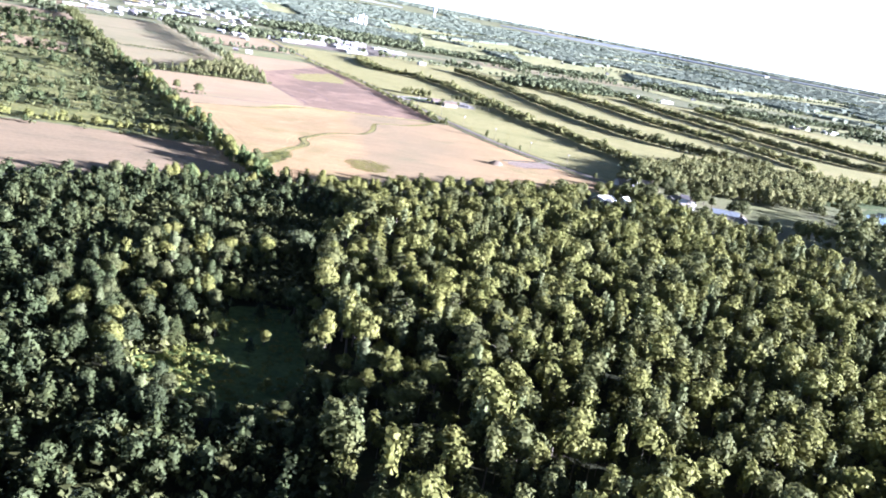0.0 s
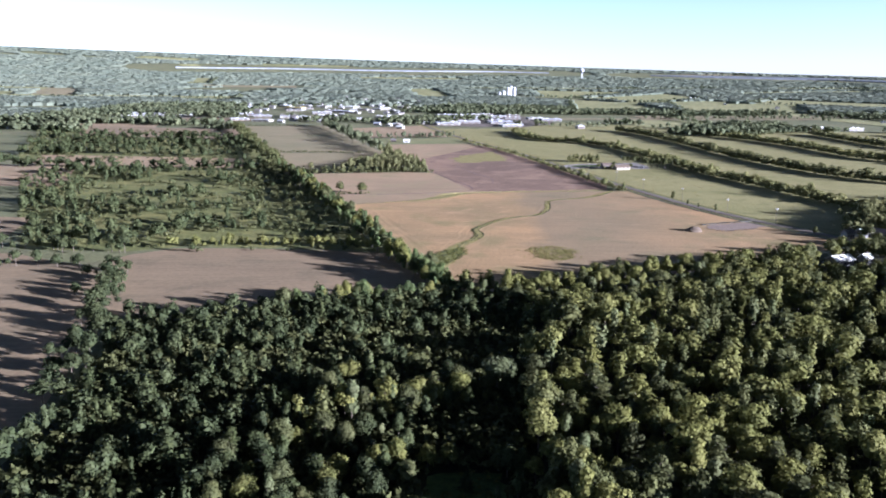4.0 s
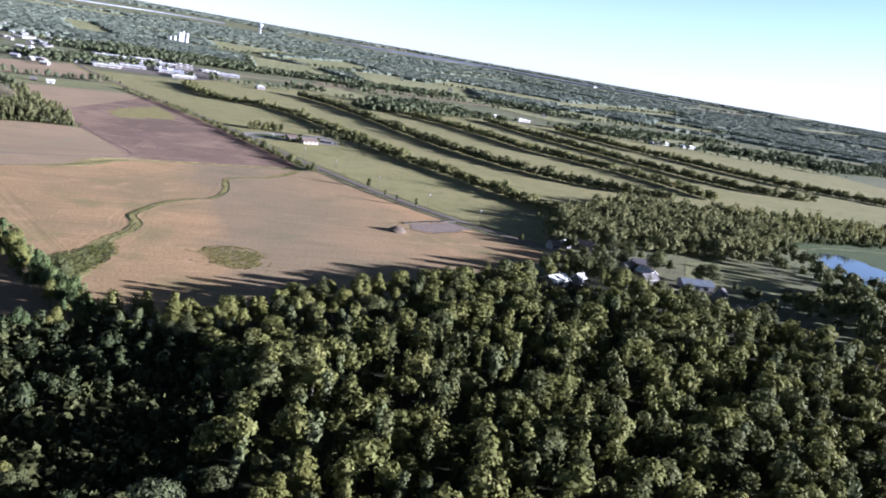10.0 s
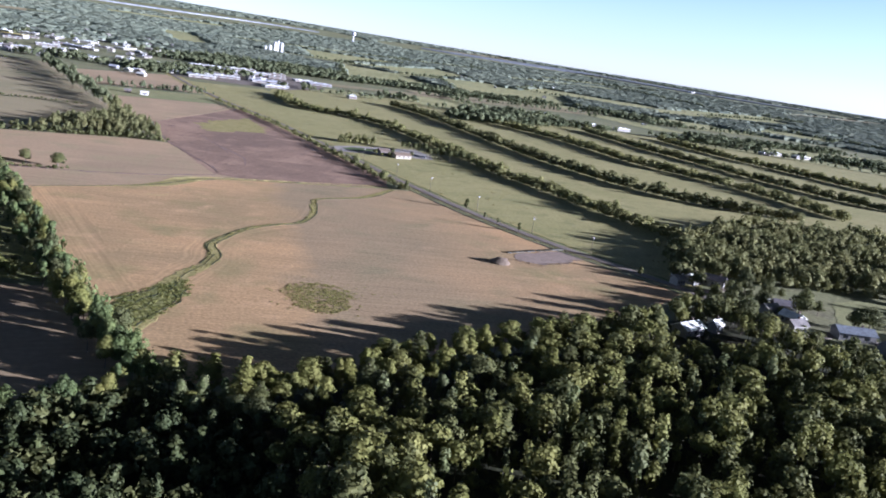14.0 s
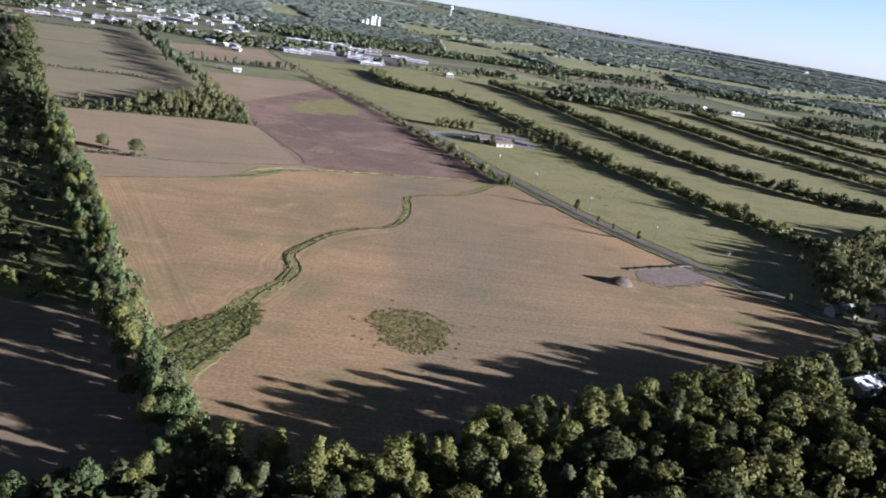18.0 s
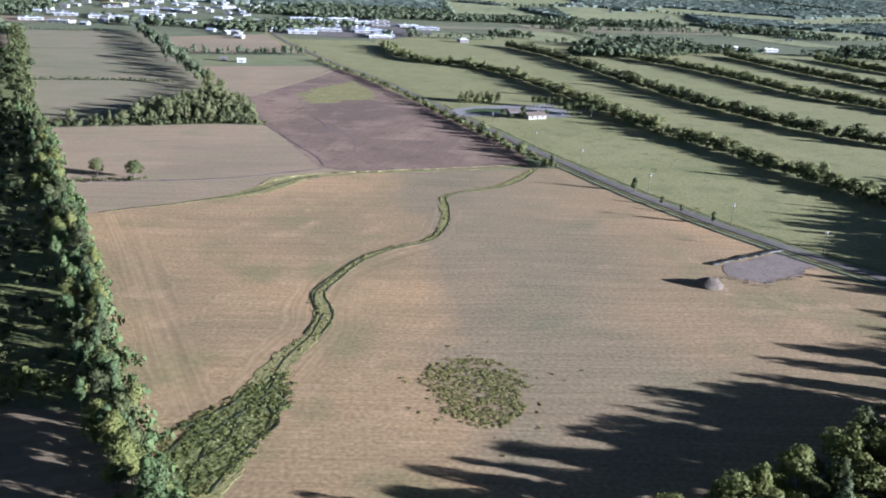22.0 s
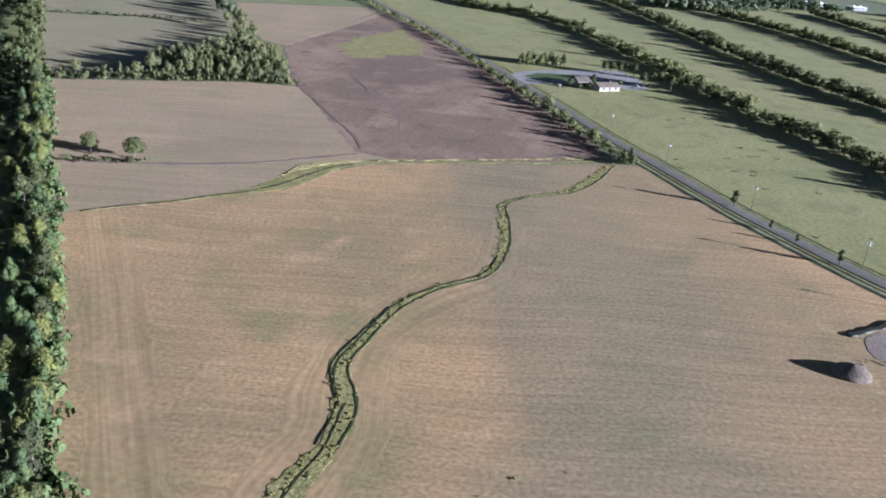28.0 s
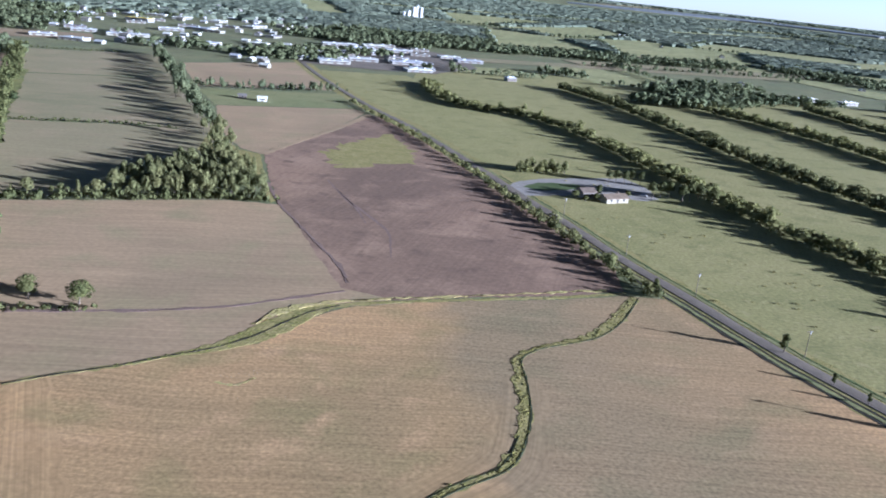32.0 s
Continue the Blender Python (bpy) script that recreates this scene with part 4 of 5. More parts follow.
# thin tree rows along distant field edges
rows_e = []
for c in FAR_FIELDS[:10] + extra[::3]:
    for p, q in ((c[0], c[1]), (c[1], c[2])):
        rows_e.append(along([p, q], 9, 2.5))
rows_e = np.vstack(rows_e)
stuff("distant_hedges", sized(rows_e, 1.4, 0.8, 0.4), ["tuft"], M_GROVEHAZE, "dark tree rows along distant fields", "trees", TUFT)

# ---- trees ----
FOREST_W = [(-88, 40), (-92, 185), (-104, 250), (-60, 268), (-25, 285), (0, 294), (18, 291), (26, 250), (20, 200), (17, 150), (18, 100), (24, 40)]
DIM = [(-2, 196), (16, 200), (24, 214), (22, 240), (4, 246), (-8, 232), (-10, 210)]
YOUNG = [(-4, 155), (16, 153), (17, 180), (8, 182), (-6, 172)]
east = scatter(FOREST, 5.0, 0.94, [FOREST_W, WHITE_YARD])
west = clumped(scatter(FOREST_W, 3.9, 0.8, [CLEARING, DIM, YOUNG]), 0.035, -0.34, 5.5)
row = along([(-34, 168), (-20, 175), (-8, 181), (-2, 184)], 2.2, 1.6)
edge = along([(-6, 296), (20, 292), (35, 297), (66, 315), (97, 329), (130, 344), (158, 356)], 2.6, 1.8)
forest = np.vstack([sized(east, 0.94, 0.86, 0.26), sized(edge, 0.9, 0.95, 0.18), sized(row, 0.85, 0.8), sized(west, 0.62, 0.55, 0.42)])
# trees lowered along the sun's direction so that light reaches the glade
run = (forest[:, 0] + 16) * 0.917 - (forest[:, 1] - 112) * 0.40
off = np.abs((forest[:, 0] + 16) * 0.40 + (forest[:, 1] - 112) * 0.917)
young = (off < 13) & (run > 8) & (run < 70)
forest[young, 3] = np.minimum(forest[young, 3], np.maximum(0.22, 0.0142 * run[young] - 0.05))
forest[young, 2] = np.minimum(forest[young, 2], 0.45 + 0.012 * run[young])
lip = np.array([np.hypot(forest[:, 0] - x, forest[:, 1] - y) for x, y in resample([(0, 294), (35, 295), (66, 313), (97, 327), (130, 343), (165, 363), (188, 386)], 6)]).min(0)
forest[lip < 38, 3] *= 0.84
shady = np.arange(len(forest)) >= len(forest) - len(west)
near = np.hypot(forest[:, 0] - 20, (forest[:, 1] - 150) * 0.9)
rim = np.array([np.hypot(forest[:, 0] - x, forest[:, 1] - y) for x, y in ((30, 290), (62, 306), (92, 320))]).min(0)
order = np.argsort(np.minimum(near, rim * 2.6))
models = [tree_model(k, m, 11 + i, lab, name=nm) for i, (k, m, lab, nm) in enumerate((
    ("broad", M_LEAF, "olive-green broadleaf tree with a rounded sunlit crown", "broadleaf_tree"),
    ("broad", M_LEAF, "olive-green broadleaf tree with a lumpy crown", "broadleaf_tree"),
    ("wide", M_LEAF, "wide-crowned olive broadleaf tree in the forest", "broadleaf_tree"),
    ("broad", M_LEAF2, "dark green broadleaf tree in the forest", "broadleaf_tree"),
    ("pine", M_LEAF2, "dark green layered pine among broadleaf trees", "pine_tree"),
    ("slim", M_PALE, "slender grey-green tree with thin foliage", "slender_tree"),
    ("full", M_LEAF2, "tall dark green tree with a full crown", "broadleaf_tree"),
    ("slim", M_LEAF, "slender olive-green tree among broadleaf trees", "slender_tree"),
    ("pine", M_LEAF, "olive-green pine in low sun", "pine_tree"),
    ("wide", M_LEAF, "wide-crowned olive broadleaf tree in the forest", "broadleaf_tree")))]
chosen = np.concatenate([order[~shady[order]][:300], order[shady[order]][:260]])
left = order[~np.isin(order, chosen)]
plant(models, forest[chosen[~shady[chosen]]], "forest trees")
low_models = [tree_model(k, m, 81 + i, lab, name=nm) for i, (k, m, lab, nm) in enumerate((("pine", M_DEEPSHADE, "dark green young pine by the clearing", "pine_tree"), ("full", M_DEEPSHADE, "young dark green broadleaf tree by the clearing", "broadleaf_tree"), ("slim", M_DEEPSHADE, "slender dark green sapling by the clearing", "slender_tree"), ("slim", M_PALE, "slender grey-green sapling by the clearing", "slender_tree"), ("broad", M_LEAF2, "dark green broadleaf tree in the forest", "broadleaf_tree"), ("full", M_LEAF, "small olive-green tree in young forest", "broadleaf_tree")))]
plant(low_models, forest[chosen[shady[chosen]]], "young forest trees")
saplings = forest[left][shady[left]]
stuff("young_forest", saplings[::3], ["pine"], M_DEEPSHADE, "young dark pines of the forest", "forest", FAR)
stuff("young_forest", np.vstack([saplings[1::3], saplings[2::3]]), ["full", "slim", "broad"], M_DEEPSHADE, "young dark green forest of small trees", "forest", HEDGE)
rest = forest[left][~shady[left]]
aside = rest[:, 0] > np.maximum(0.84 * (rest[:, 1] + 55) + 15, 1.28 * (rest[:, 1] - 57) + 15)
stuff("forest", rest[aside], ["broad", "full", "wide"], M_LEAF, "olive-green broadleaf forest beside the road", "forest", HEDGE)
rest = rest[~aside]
split = RNG.uniform(0, 1, len(rest))
stuff("forest", rest[split < 0.55], ["broad", "wide", "full", "pine", "slim"], M_LEAF, "dense olive-green broadleaf forest canopy in low sun", "forest")
stuff("forest", rest[(split >= 0.55) & (split < 0.92)], ["broad", "pine", "full", "slim"], M_LEAF2, "dark green pines and broadleaf trees of the forest", "forest")
stuff("forest", rest[split >= 0.92], ["slim"], M_PALE, "slender grey-green saplings in the forest", "forest")
big = [tree_model("wide", M_PALE, 41, "large pale green tree with a broad open crown", name="broadleaf_tree"), tree_model("broad", M_LEAF, 42, "round yellow-green tree standing apart", name="broadleaf_tree")]
plant(big[:1], [(12, 194, 1.25, 1.05)], "forest trees")
plant(big[1:], [(2.6, 185, 0.95, 0.9)], "forest trees")
SOUTH = [(-95, 40), (255, 40), (260, -130), (-100, -130)]
sheet("forest_floor", SOUTH, 0.02, M_FLOORSHADE, "forest floor coloured dark for the shade under the trees", "ground", 2.0)
stuff("forest", sized(scatter([(-95, 40), (255, 40), (260, -20), (-100, -20)], 6.4, 0.95), 1.1, 1.0), ["broad", "wide", "broad"], M_LEAF, "olive-green forest behind the first clearing", "forest", FAR)
und = np.vstack([scatter(FOREST, 9.0, 0.7, [CLEARING]), scatter(FOREST_W, 2.7, 0.85, [CLEARING]), scatter(DIM, 3.5, 0.7), scatter(YOUNG, 3.2, 0.8)])
weeds = scatter([(-26, 100), (-26, 124), (-12, 126), (-5, 118), (-4, 104), (-14, 98)], 1.6, 0.6)
stuff("clearing_bushes", sized(clumped(scatter(CLEARING, 1.7, 0.7), 0.12, -0.05, 3.3), 0.6, 0.45, 0.5), ["bush"], M_FRESH, "low green bushes spread over the clearing", "bushes")
stuff("clearing_weeds", sized(weeds, 0.6, 0.5, 0.4), ["bush"], M_FRESH, "sunlit green weeds in the clearing", "weeds")
plant(low_models, [(3, 121, 0.42, 0.38), (6, 127, 0.5, 0.42), (-1, 112, 0.3, 0.28), (10, 138, 0.4, 0.4), (4, 142, 0.5, 0.45), (-6, 122, 0.35, 0.3), (8, 104, 0.35, 0.32)], "young forest trees")
stuff("undergrowth", sized(und, 1.5, 1.5, 0.4), ["bush"], M_LEAF2, "bushy undergrowth below the forest trees", "bushes")

# field-edge tree line
TL = [(-2, 300), (-14, 328), (-34, 378), (-52, 432), (-72, 490), (-95, 550), (-120, 625), (-140, 672)]
tl = np.vstack([along(TL, 2.4, 1.4), along([(x - 4.5, y - 1) for x, y in TL], 5.0, 1.8)])
tl_models = [tree_model(k, m, 31 + i, lab, name="hedge_tree") for i, (k, m, lab) in enumerate((("full", M_LINE, "fresh green tree in a field-edge tree line"), ("slim", M_LINE, "slender green tree in a field-edge tree line"), ("broad", M_LEAF2, "dark green tree in a field-edge tree line"), ("full", M_LEAF, "olive-green tree in a field-edge tree line")))]
plant(tl_models, sized(np.vstack([along([(-58, 266), (-25, 282), (-4, 292)], 3.0, 2.0), along([(-12, 316), (-18, 334), (-30, 352)], 4.0, 1.5)]), 0.7, 0.72, 0.25), "tree line along the stubble field")
plant(tl_models, sized(tl, 0.66, 0.7, 0.34), "tree line along the stubble field")
stuff("tree_line_shrubs", sized(along([(x + 2, y) for x, y in TL], 0.8, 1.7), 1.3, 1.7), ["bush"], M_LINE, "shrubs at the foot of the tree line", "bushes")
stuff("tree_line", sized(np.vstack([along([(-141, 672), (-202, 850), (-262, 1030), (-330, 1230)], 3.2, 2.6), along([(-146, 672), (-207, 850), (-267, 1030), (-335, 1230)], 4, 2.6)]), 0.82, 0.76), ["broad", "slim", "wide"], M_LEAF2, "dark tree line running far along the fields", "trees", HEDGE)
COPSE = [(-96, 667), (-64, 674), (-43, 680), (-24, 679), (-32, 712), (-44, 748), (-62, 756), (-76, 732), (-90, 704)]
stuff("copse_shrubs", sized(np.vstack([along([(-130, 658), (-112, 662), (-94, 667)], 1.6, 1.6), along([(-94, 667), (-64, 673), (-43, 679), (-24, 678)], 1.4, 1.0)]), 1.6, 1.8, 0.35), ["bush"], M_LEAF2, "low shrubs along the copse edge", "bushes")
stuff("copse", sized(np.vstack([scatter(COPSE, 3.8), along([(-54, 745), (-62, 785), (-76, 845)], 2.2, 3.2), along([(-130, 659), (-112, 663), (-96, 668)], 5.0, 1.5)]), 0.62, 0.74, 0.34), ["full", "slim", "broad"], M_HEDGE, "small copse of green trees between fields", "trees")
stuff("tree_line", sized(along([(-77, 848), (-113, 962), (-156, 1108), (-206, 1270)], 2.3, 2.6), 0.9, 0.9, 0.3), ["full", "slim", "broad"], M_GROVEHAZE, "tree line dividing two distant fields", "trees")
stuff("tree_line", sized(along([(-118, 1031), (-60, 1048), (-4, 1066)], 2.0, 3), 0.8, 0.62, 0.4), ["full", "slim"], M_GROVEHAZE, "low tree row behind the paddock", "trees", HEDGE)

BAND = [(-40, 366), (-46, 384), (-62, 436), (-82, 494), (-104, 552), (-130, 628), (-152, 690), (-185, 690), (-150, 580), (-120, 500), (-96, 430), (-76, 366)]
stuff("tree_line_woods", sized(scatter(BAND, 6.5, 0.6), 0.6, 0.24, 0.45), ["full", "slim", "full"], M_LEAF2, "low dark trees and bushes beside the tree line", "trees", HEDGE)
stuff("field_end_scrub", sized(along([(-36, 369), (-66, 374), (-100, 374), (-134, 370)], 1.6, 2.6), 0.62, 0.4, 0.4), ["full", "broad", "slim"], M_LEAF, "bushy olive scrub along the end of the brown field", "bushes", HEDGE)

stuff("balk_shrubs", sized(np.vstack([along([(-192, 832), (-150, 838), (-118, 842), (-97, 838)], 1.8, 0.9), along([(-327, 1240), (-243, 1252)], 2.0, 1.5), along([(-84, 546), (-70, 547.5), (-60, 548.5)], 1.2, 0.8)]), 1.0, 0.9, 0.4), ["bush"], M_LEAF2, "low dark shrubs on balks between fields", "bushes", HEDGE)

# scrubland bushes
SCRUB = [(-143, 354), (-70, 365), (-40, 366), (-56, 420), (-84, 510), (-130, 640), (-205, 850), (-270, 1060), (-370, 1130), (-560, 1110), (-412, 772), (-195, 360)]
sc = clumped(scatter(SCRUB, 6.0, 0.8), 0.022, 0.10, 4.4)
sc = sc[~inside(FAR_FIELDS[16], sc[:, 0], sc[:, 1]) & ~inside(FAR_FIELDS[17], sc[:, 0], sc[:, 1])]
west_rows = np.vstack([along(p, 4.5, 3.0) for p in ([(-168, 668), (-260, 676), (-380, 682)], [(-212, 790), (-300, 796), (-410, 800)], [(-258, 965), (-360, 985), (-480, 1005)], [(-205, 880), (-330, 900), (-450, 915)])])
stuff("hedgerow", sized(west_rows, 1.0, 0.8, 0.3), ["full", "broad"], M_DEEPSHADE, "dark hedgerows between fields beyond the scrub", "trees", HEDGE)
tl_gap = np.array([np.hypot(sc[:, 0] - x, sc[:, 1] - y) for x, y in resample(TL, 8)]).min(0)
scrub = sized(sc, 0.95, 0.7, 0.35)
scrub[tl_gap < 48, 2:] *= (0.7, 0.4)
stuff("scrub_trees", scrub[::2], ["full", "slim", "full"], M_DEEPSHADE, "scattered young green trees on scrubland", "trees", HEDGE)
stuff("scrub_bushes", sized(np.vstack([sc[1::2], clumped(scatter(SCRUB, 7.5, 0.7), 0.03, 0.12, 8.1)]), 1.7, 1.3, 0.4), ["bush"], M_LEAF2, "scattered bushes on scrubland", "bushes")
stuff("tree_row", sized(np.vstack([along([(-95, 185), (-108, 238), (-118, 268), (-140, 322)], 2.4, 4.0), along([(-143, 352), (-195, 358), (-260, 345)], 4, 3.0), along([(-150, 330), (-200, 318), (-260, 300)], 5, 3.0)]), 0.75, 0.58, 0.3), ["full", "broad"], M_DEEPSHADE, "tree row between two ploughed fields", "trees")

# creek vegetation
cr = resample([(x, y, w) for (x, y), w in zip(CREEK, CREEK_W)], 0.5)
crj = cr[:, :2] + RNG.uniform(-0.45, 0.45, (len(cr), 2)) * cr[:, 2:3]
stuff("creek_weeds", sized(np.vstack([crj[::2], crj[1::2] + RNG.normal(0, 0.3, crj[1::2].shape)]), 0.34, 0.13, 0.45), ["bush"], M_WEED, "yellow-green weeds along the creek", "weeds", HEDGE)
stuff("creek_bushes", sized(scatter([(-16, 322), (-20, 352), (-4, 372), (6, 380), (6, 366), (-2, 342)], 1.0, 0.85), 0.5, 0.12, 0.6), ["bush"], M_FRESH, "dense green bushes in the creek corner", "bushes")
PATCH = [(44.5 + (11.0 + 1.5 * math.sin(5 * a)) * math.cos(a), 370 + (16 + 2 * math.sin(3 * a)) * math.sin(a)) for a in np.linspace(0, 6.28, 28)[:-1]]
fringe = np.array([(44.5, 370)]) + RNG.normal(0, 1, (170, 2)) * (7.0, 9.5)
stuff("weed_patch", sized(np.vstack([clumped(scatter(PATCH, 0.72, 0.9), 0.28, -0.42, 6.6), fringe]), 0.4, 0.08, 0.55), ["bush"], M_WEED, "round patch of tall yellow-green weeds", "weeds")

dj = resample([(x, y, w) for (x, y), w in zip(DITCH[4:11], [2.5, 5.5, 8.5, 8, 4.5, 1.8, 1.4])], 0.35)
stuff("ditch_weeds", sized(dj[:, :2] + RNG.uniform(-0.45, 0.45, (len(dj), 2)) * dj[:, 2:3], 0.34, 0.07, 0.4), ["bush"], M_LUSH, "bright yellow-green weeds at the ditch bend", "weeds", HEDGE)
wash = along([(45, 470), (43.5, 455), (40.5, 440), (38, 429), (41.5, 416), (41.2, 401), (39, 390)], 0.1, 1.3)
stuff("stony_wash", sized(wash, 0.18, 0.012, 0.5), ["bush"], M_STRAWLINE, "pale scattered residue along a dry wash", "residue", FLECK)
fleck = np.vstack([scatter(MAIN, 7.0, 0.5), along([(-22, 511), (-16, 511), (-9, 515)], 0.3, 0.7)])
stuff("crop_residue", sized(fleck, 0.12, 0.03, 0.5), ["bush"], M_STRAWLINE, "scattered pale crop residue on stubble", "residue", FLECK)

# hedgerows
H1 = [(251, 500), (243, 534), (232, 575), (218, 639), (207, 682), (199, 750), (184, 850), (168, 950), (140, 1005), (115, 1020), (94, 1045), (80, 1100), (77, 1185)]
H2 = [(400, 610), (350, 636), (322, 670), (299, 725), (280, 810), (272, 900), (262, 1047), (250, 1150), (228, 1230)]
H3 = [(456, 632), (455, 690), (447, 745), (425, 811), (402, 862), (392, 970), (375, 1060), (350, 1130)]
H4 = [(620, 690), (560, 722), (530, 812), (515, 930), (500, 1042), (495, 1200)]
H5 = [(760, 700), (680, 800), (650, 930), (620, 1060), (610, 1200)]
for line, tall in ((H1, 0.46), (H2, 0.62), (H3, 0.62), (H4, 0.62), (H5, 0.62)):
    stuff("hedge_shrubs", sized(along([(x + 2, y) for x, y in line], 1.1, 2.2), 2.0, 1.8, 0.4), ["bush"], M_HEDGE, "shrubs filling a hedgerow between pastures", "bushes", HEDGE)
    stuff("hedgerow", np.vstack([sized(np.vstack([along(line, 3.2, 2.4, 0.9), along([(x + 6, y + 2) for x, y in line], 3.8, 2.8, 0.85)]), 1.2, tall, 0.4), sized(along(line, 14, 3.0, 0.8), 0.8, 0.8, 0.25)]), ["broad", "full", "full"], M_HEDGE, "olive-green hedgerow of trees between pastures", "trees", HEDGE)
EW = [(212, 430), (229, 470), (249, 500), (300, 545), (351, 568), (405, 556), (415, 507), (398, 470), (350, 440), (318, 412), (274, 421), (240, 422), (222, 432)]
stuff("roadside_woods", sized(scatter(EW, 4.5, 0.95), 0.95, 0.8, 0.26), ["slim", "full", "slim", "broad"], M_HEDGE, "woods of tall trees behind the houses", "forest", HEDGE)
stuff("roadside_woods", sized(scatter([(398, 470), (415, 507), (405, 556), (480, 560), (580, 520), (640, 480), (430, 482)], 5.0, 0.9), 0.95, 0.9), ["slim", "full", "slim"], M_HEDGE, "dark green woods beyond the pond", "forest", HEDGE)
stuff("pond_woods", sized(scatter([(262, 328), (300, 342), (335, 352), (372, 344), (420, 325), (450, 310), (400, 230), (300, 130), (264, 130), (258, 240)], 6.0, 0.92), 1.08, 1.0), ["broad", "wide", "slim"], M_LEAF2, "dark woods between the road and the pond", "forest", HEDGE)
stuff("meadow_trees", sized(along([(300, 345), (322, 356), (325, 385), (318, 412)], 4.0, 3.0), 1.0, 0.95), ["full", "broad"], M_LEAF2, "dark trees between the meadow and the pond", "trees", HEDGE)
stuff("wood_edge_shrubs", sized(np.vstack([along([(205, 430), (224, 436), (242, 426), (276, 424), (320, 414)], 1.5, 2.2), along([(207, 432), (224, 468), (246, 500), (300, 545)], 1.8, 2.0)]), 2.0, 2.4, 0.4), ["bush"], M_HEDGE, "shrubs along the edge of the roadside woods", "bushes", HEDGE)
stuff("driveway_shrubs", sized(along([(101, 778), (115, 781), (132, 783)], 1.0, 1.5), 1.5, 1.8, 0.4), ["bush"], M_HEDGE, "shrubs under the driveway tree row", "bushes")
stuff("pond_woods", sized(along([(352, 362), (350, 392), (355, 424), (368, 446), (396, 472), (428, 482), (500, 486)], 2.6, 3.0), 0.85, 0.55, 0.3), ["full", "broad"], M_LEAF2, "dark trees along the pond shore", "trees", HEDGE)
tuss = np.vstack([clumped(scatter(P1, 6.0, 0.4), 0.03, 0.22, 2.2), scatter(P1, 22, 0.5)])
stuff("pasture_tussocks", sized(tuss, 0.6, 0.22, 0.5), ["bush"], M_BANK, "coarse grass tussocks in the pasture", "grass", HEDGE)
# lone trees and roadside bushes
lone = [tree_model("full", M_LEAF2, 61, "lone dark green tree on the field edge", name="lone_tree"), tree_model("full", M_LEAF2, 62, "lone round tree on the field edge", name="lone_tree")]
plant(lone[:1], [(-64.5, 553, 1.35, 0.78)], "lone field trees")
plant(lone[1:], [(-79, 555, 1.1, 0.8)], "lone field trees")
rb = [(114, 585), (116, 581), (110, 600), (107, 612), (104, 622), (109, 616), (100, 640), (103, 650), (97, 660), (99, 672), (95, 685), (92, 696), (88, 708), (85, 722), (80, 740), (76, 760), (73, 775), (68, 800), (63, 820), (57, 845), (51, 870), (42, 900), (30, 935), (18, 968), (8, 1000)]
stuff("roadside_scrub", sized(np.vstack([along([(117, 584), (111, 606), (103, 640), (97, 668), (88, 705), (81, 740)], 1.1, 1.5), along([(83, 740), (72, 783), (54, 855), (34, 922), (4, 1012)], 2.2, 1.8)]), 1.2, 1.25, 0.45), ["bush"], M_HEDGE, "olive scrub along the roadside ditch", "bushes")
rb_models = [tree_model("bush", M_LEAF2, 71, "rounded green roadside bush", "bush", "roadside_bush", 160, 0.32), tree_model("bush", M_HEDGE, 72, "low olive-green roadside bush", "bush", "roadside_bush", 160, 0.32)]
plant(rb_models, sized(np.array(rb), 2.2, 2.4), "roadside bushes")
plant([tree_model("slim", M_LEAF2, 73, "small slim roadside tree", name="roadside_tree")], [(141, 541, 0.9, 0.6), (154.5, 493.5, 0.7, 0.5), (145, 520, 0.5, 0.36), (148.5, 509, 0.45, 0.34), (117.5, 589, 0.9, 0.5), (186, 425, 0.8, 0.45)], "roadside trees")
plant([tree_model("full", M_HEDGE, 74, "upright tree in a short row", name="row_tree")], [(103 + 3.6 * k + (k % 2), 779 + 2.2 * (k % 3), 0.8, 0.72 + 0.08 * (k % 3)) for k in range(8)], "tree row by the driveway")
hs = [(165 + 5 * k, 734 + 3 * (k % 3) - k, 1.0, 0.85) for k in range(7)] + [(150 + 4.5 * k, 764 + (k % 2), 0.8, 0.75) for k in range(5)] + [(134.5, 728, 0.6, 0.45), (131, 719, 0.6, 0.4), (121, 722, 0.7, 0.45), (136, 733, 0.7, 0.55), (150, 728, 0.6, 0.45), (125, 717, 0.5, 0.3), (176, 741, 0.9, 0.7)]
plant([tree_model("broad", M_LEAF2, 75, "green tree beside a farmhouse", name="yard_tree")], hs, "yard trees")


# ---- buildings ----
def gable(x, y, w, d, h, rise, eave=0.5):
    bm = bmesh.new()
    xs, ys = w / 2 + eave, d / 2 + eave
    for z in (0.0, 0.25):
        for sx in (-1, 1):
            bm.verts.new((x + sx * xs, y - ys, h + z))
            bm.verts.new((x + sx * xs, y, h + rise + z))
            bm.verts.new((x + sx * xs, y + ys, h + z))
    v = list(bm.verts)
    for a, b, c, e in ((0, 3, 4, 1), (1, 4, 5, 2), (6, 7, 10, 9), (7, 8, 11, 10), (0, 6, 9, 3), (2, 5, 11, 8), (0, 1, 7, 6), (1, 2, 8, 7), (3, 9, 10, 4), (4, 10, 11, 5)):
        bm.faces.new((v[a], v[b], v[c], v[e]))
    bmesh.ops.recalc_face_normals(bm, faces=bm.faces[:])
    return bm


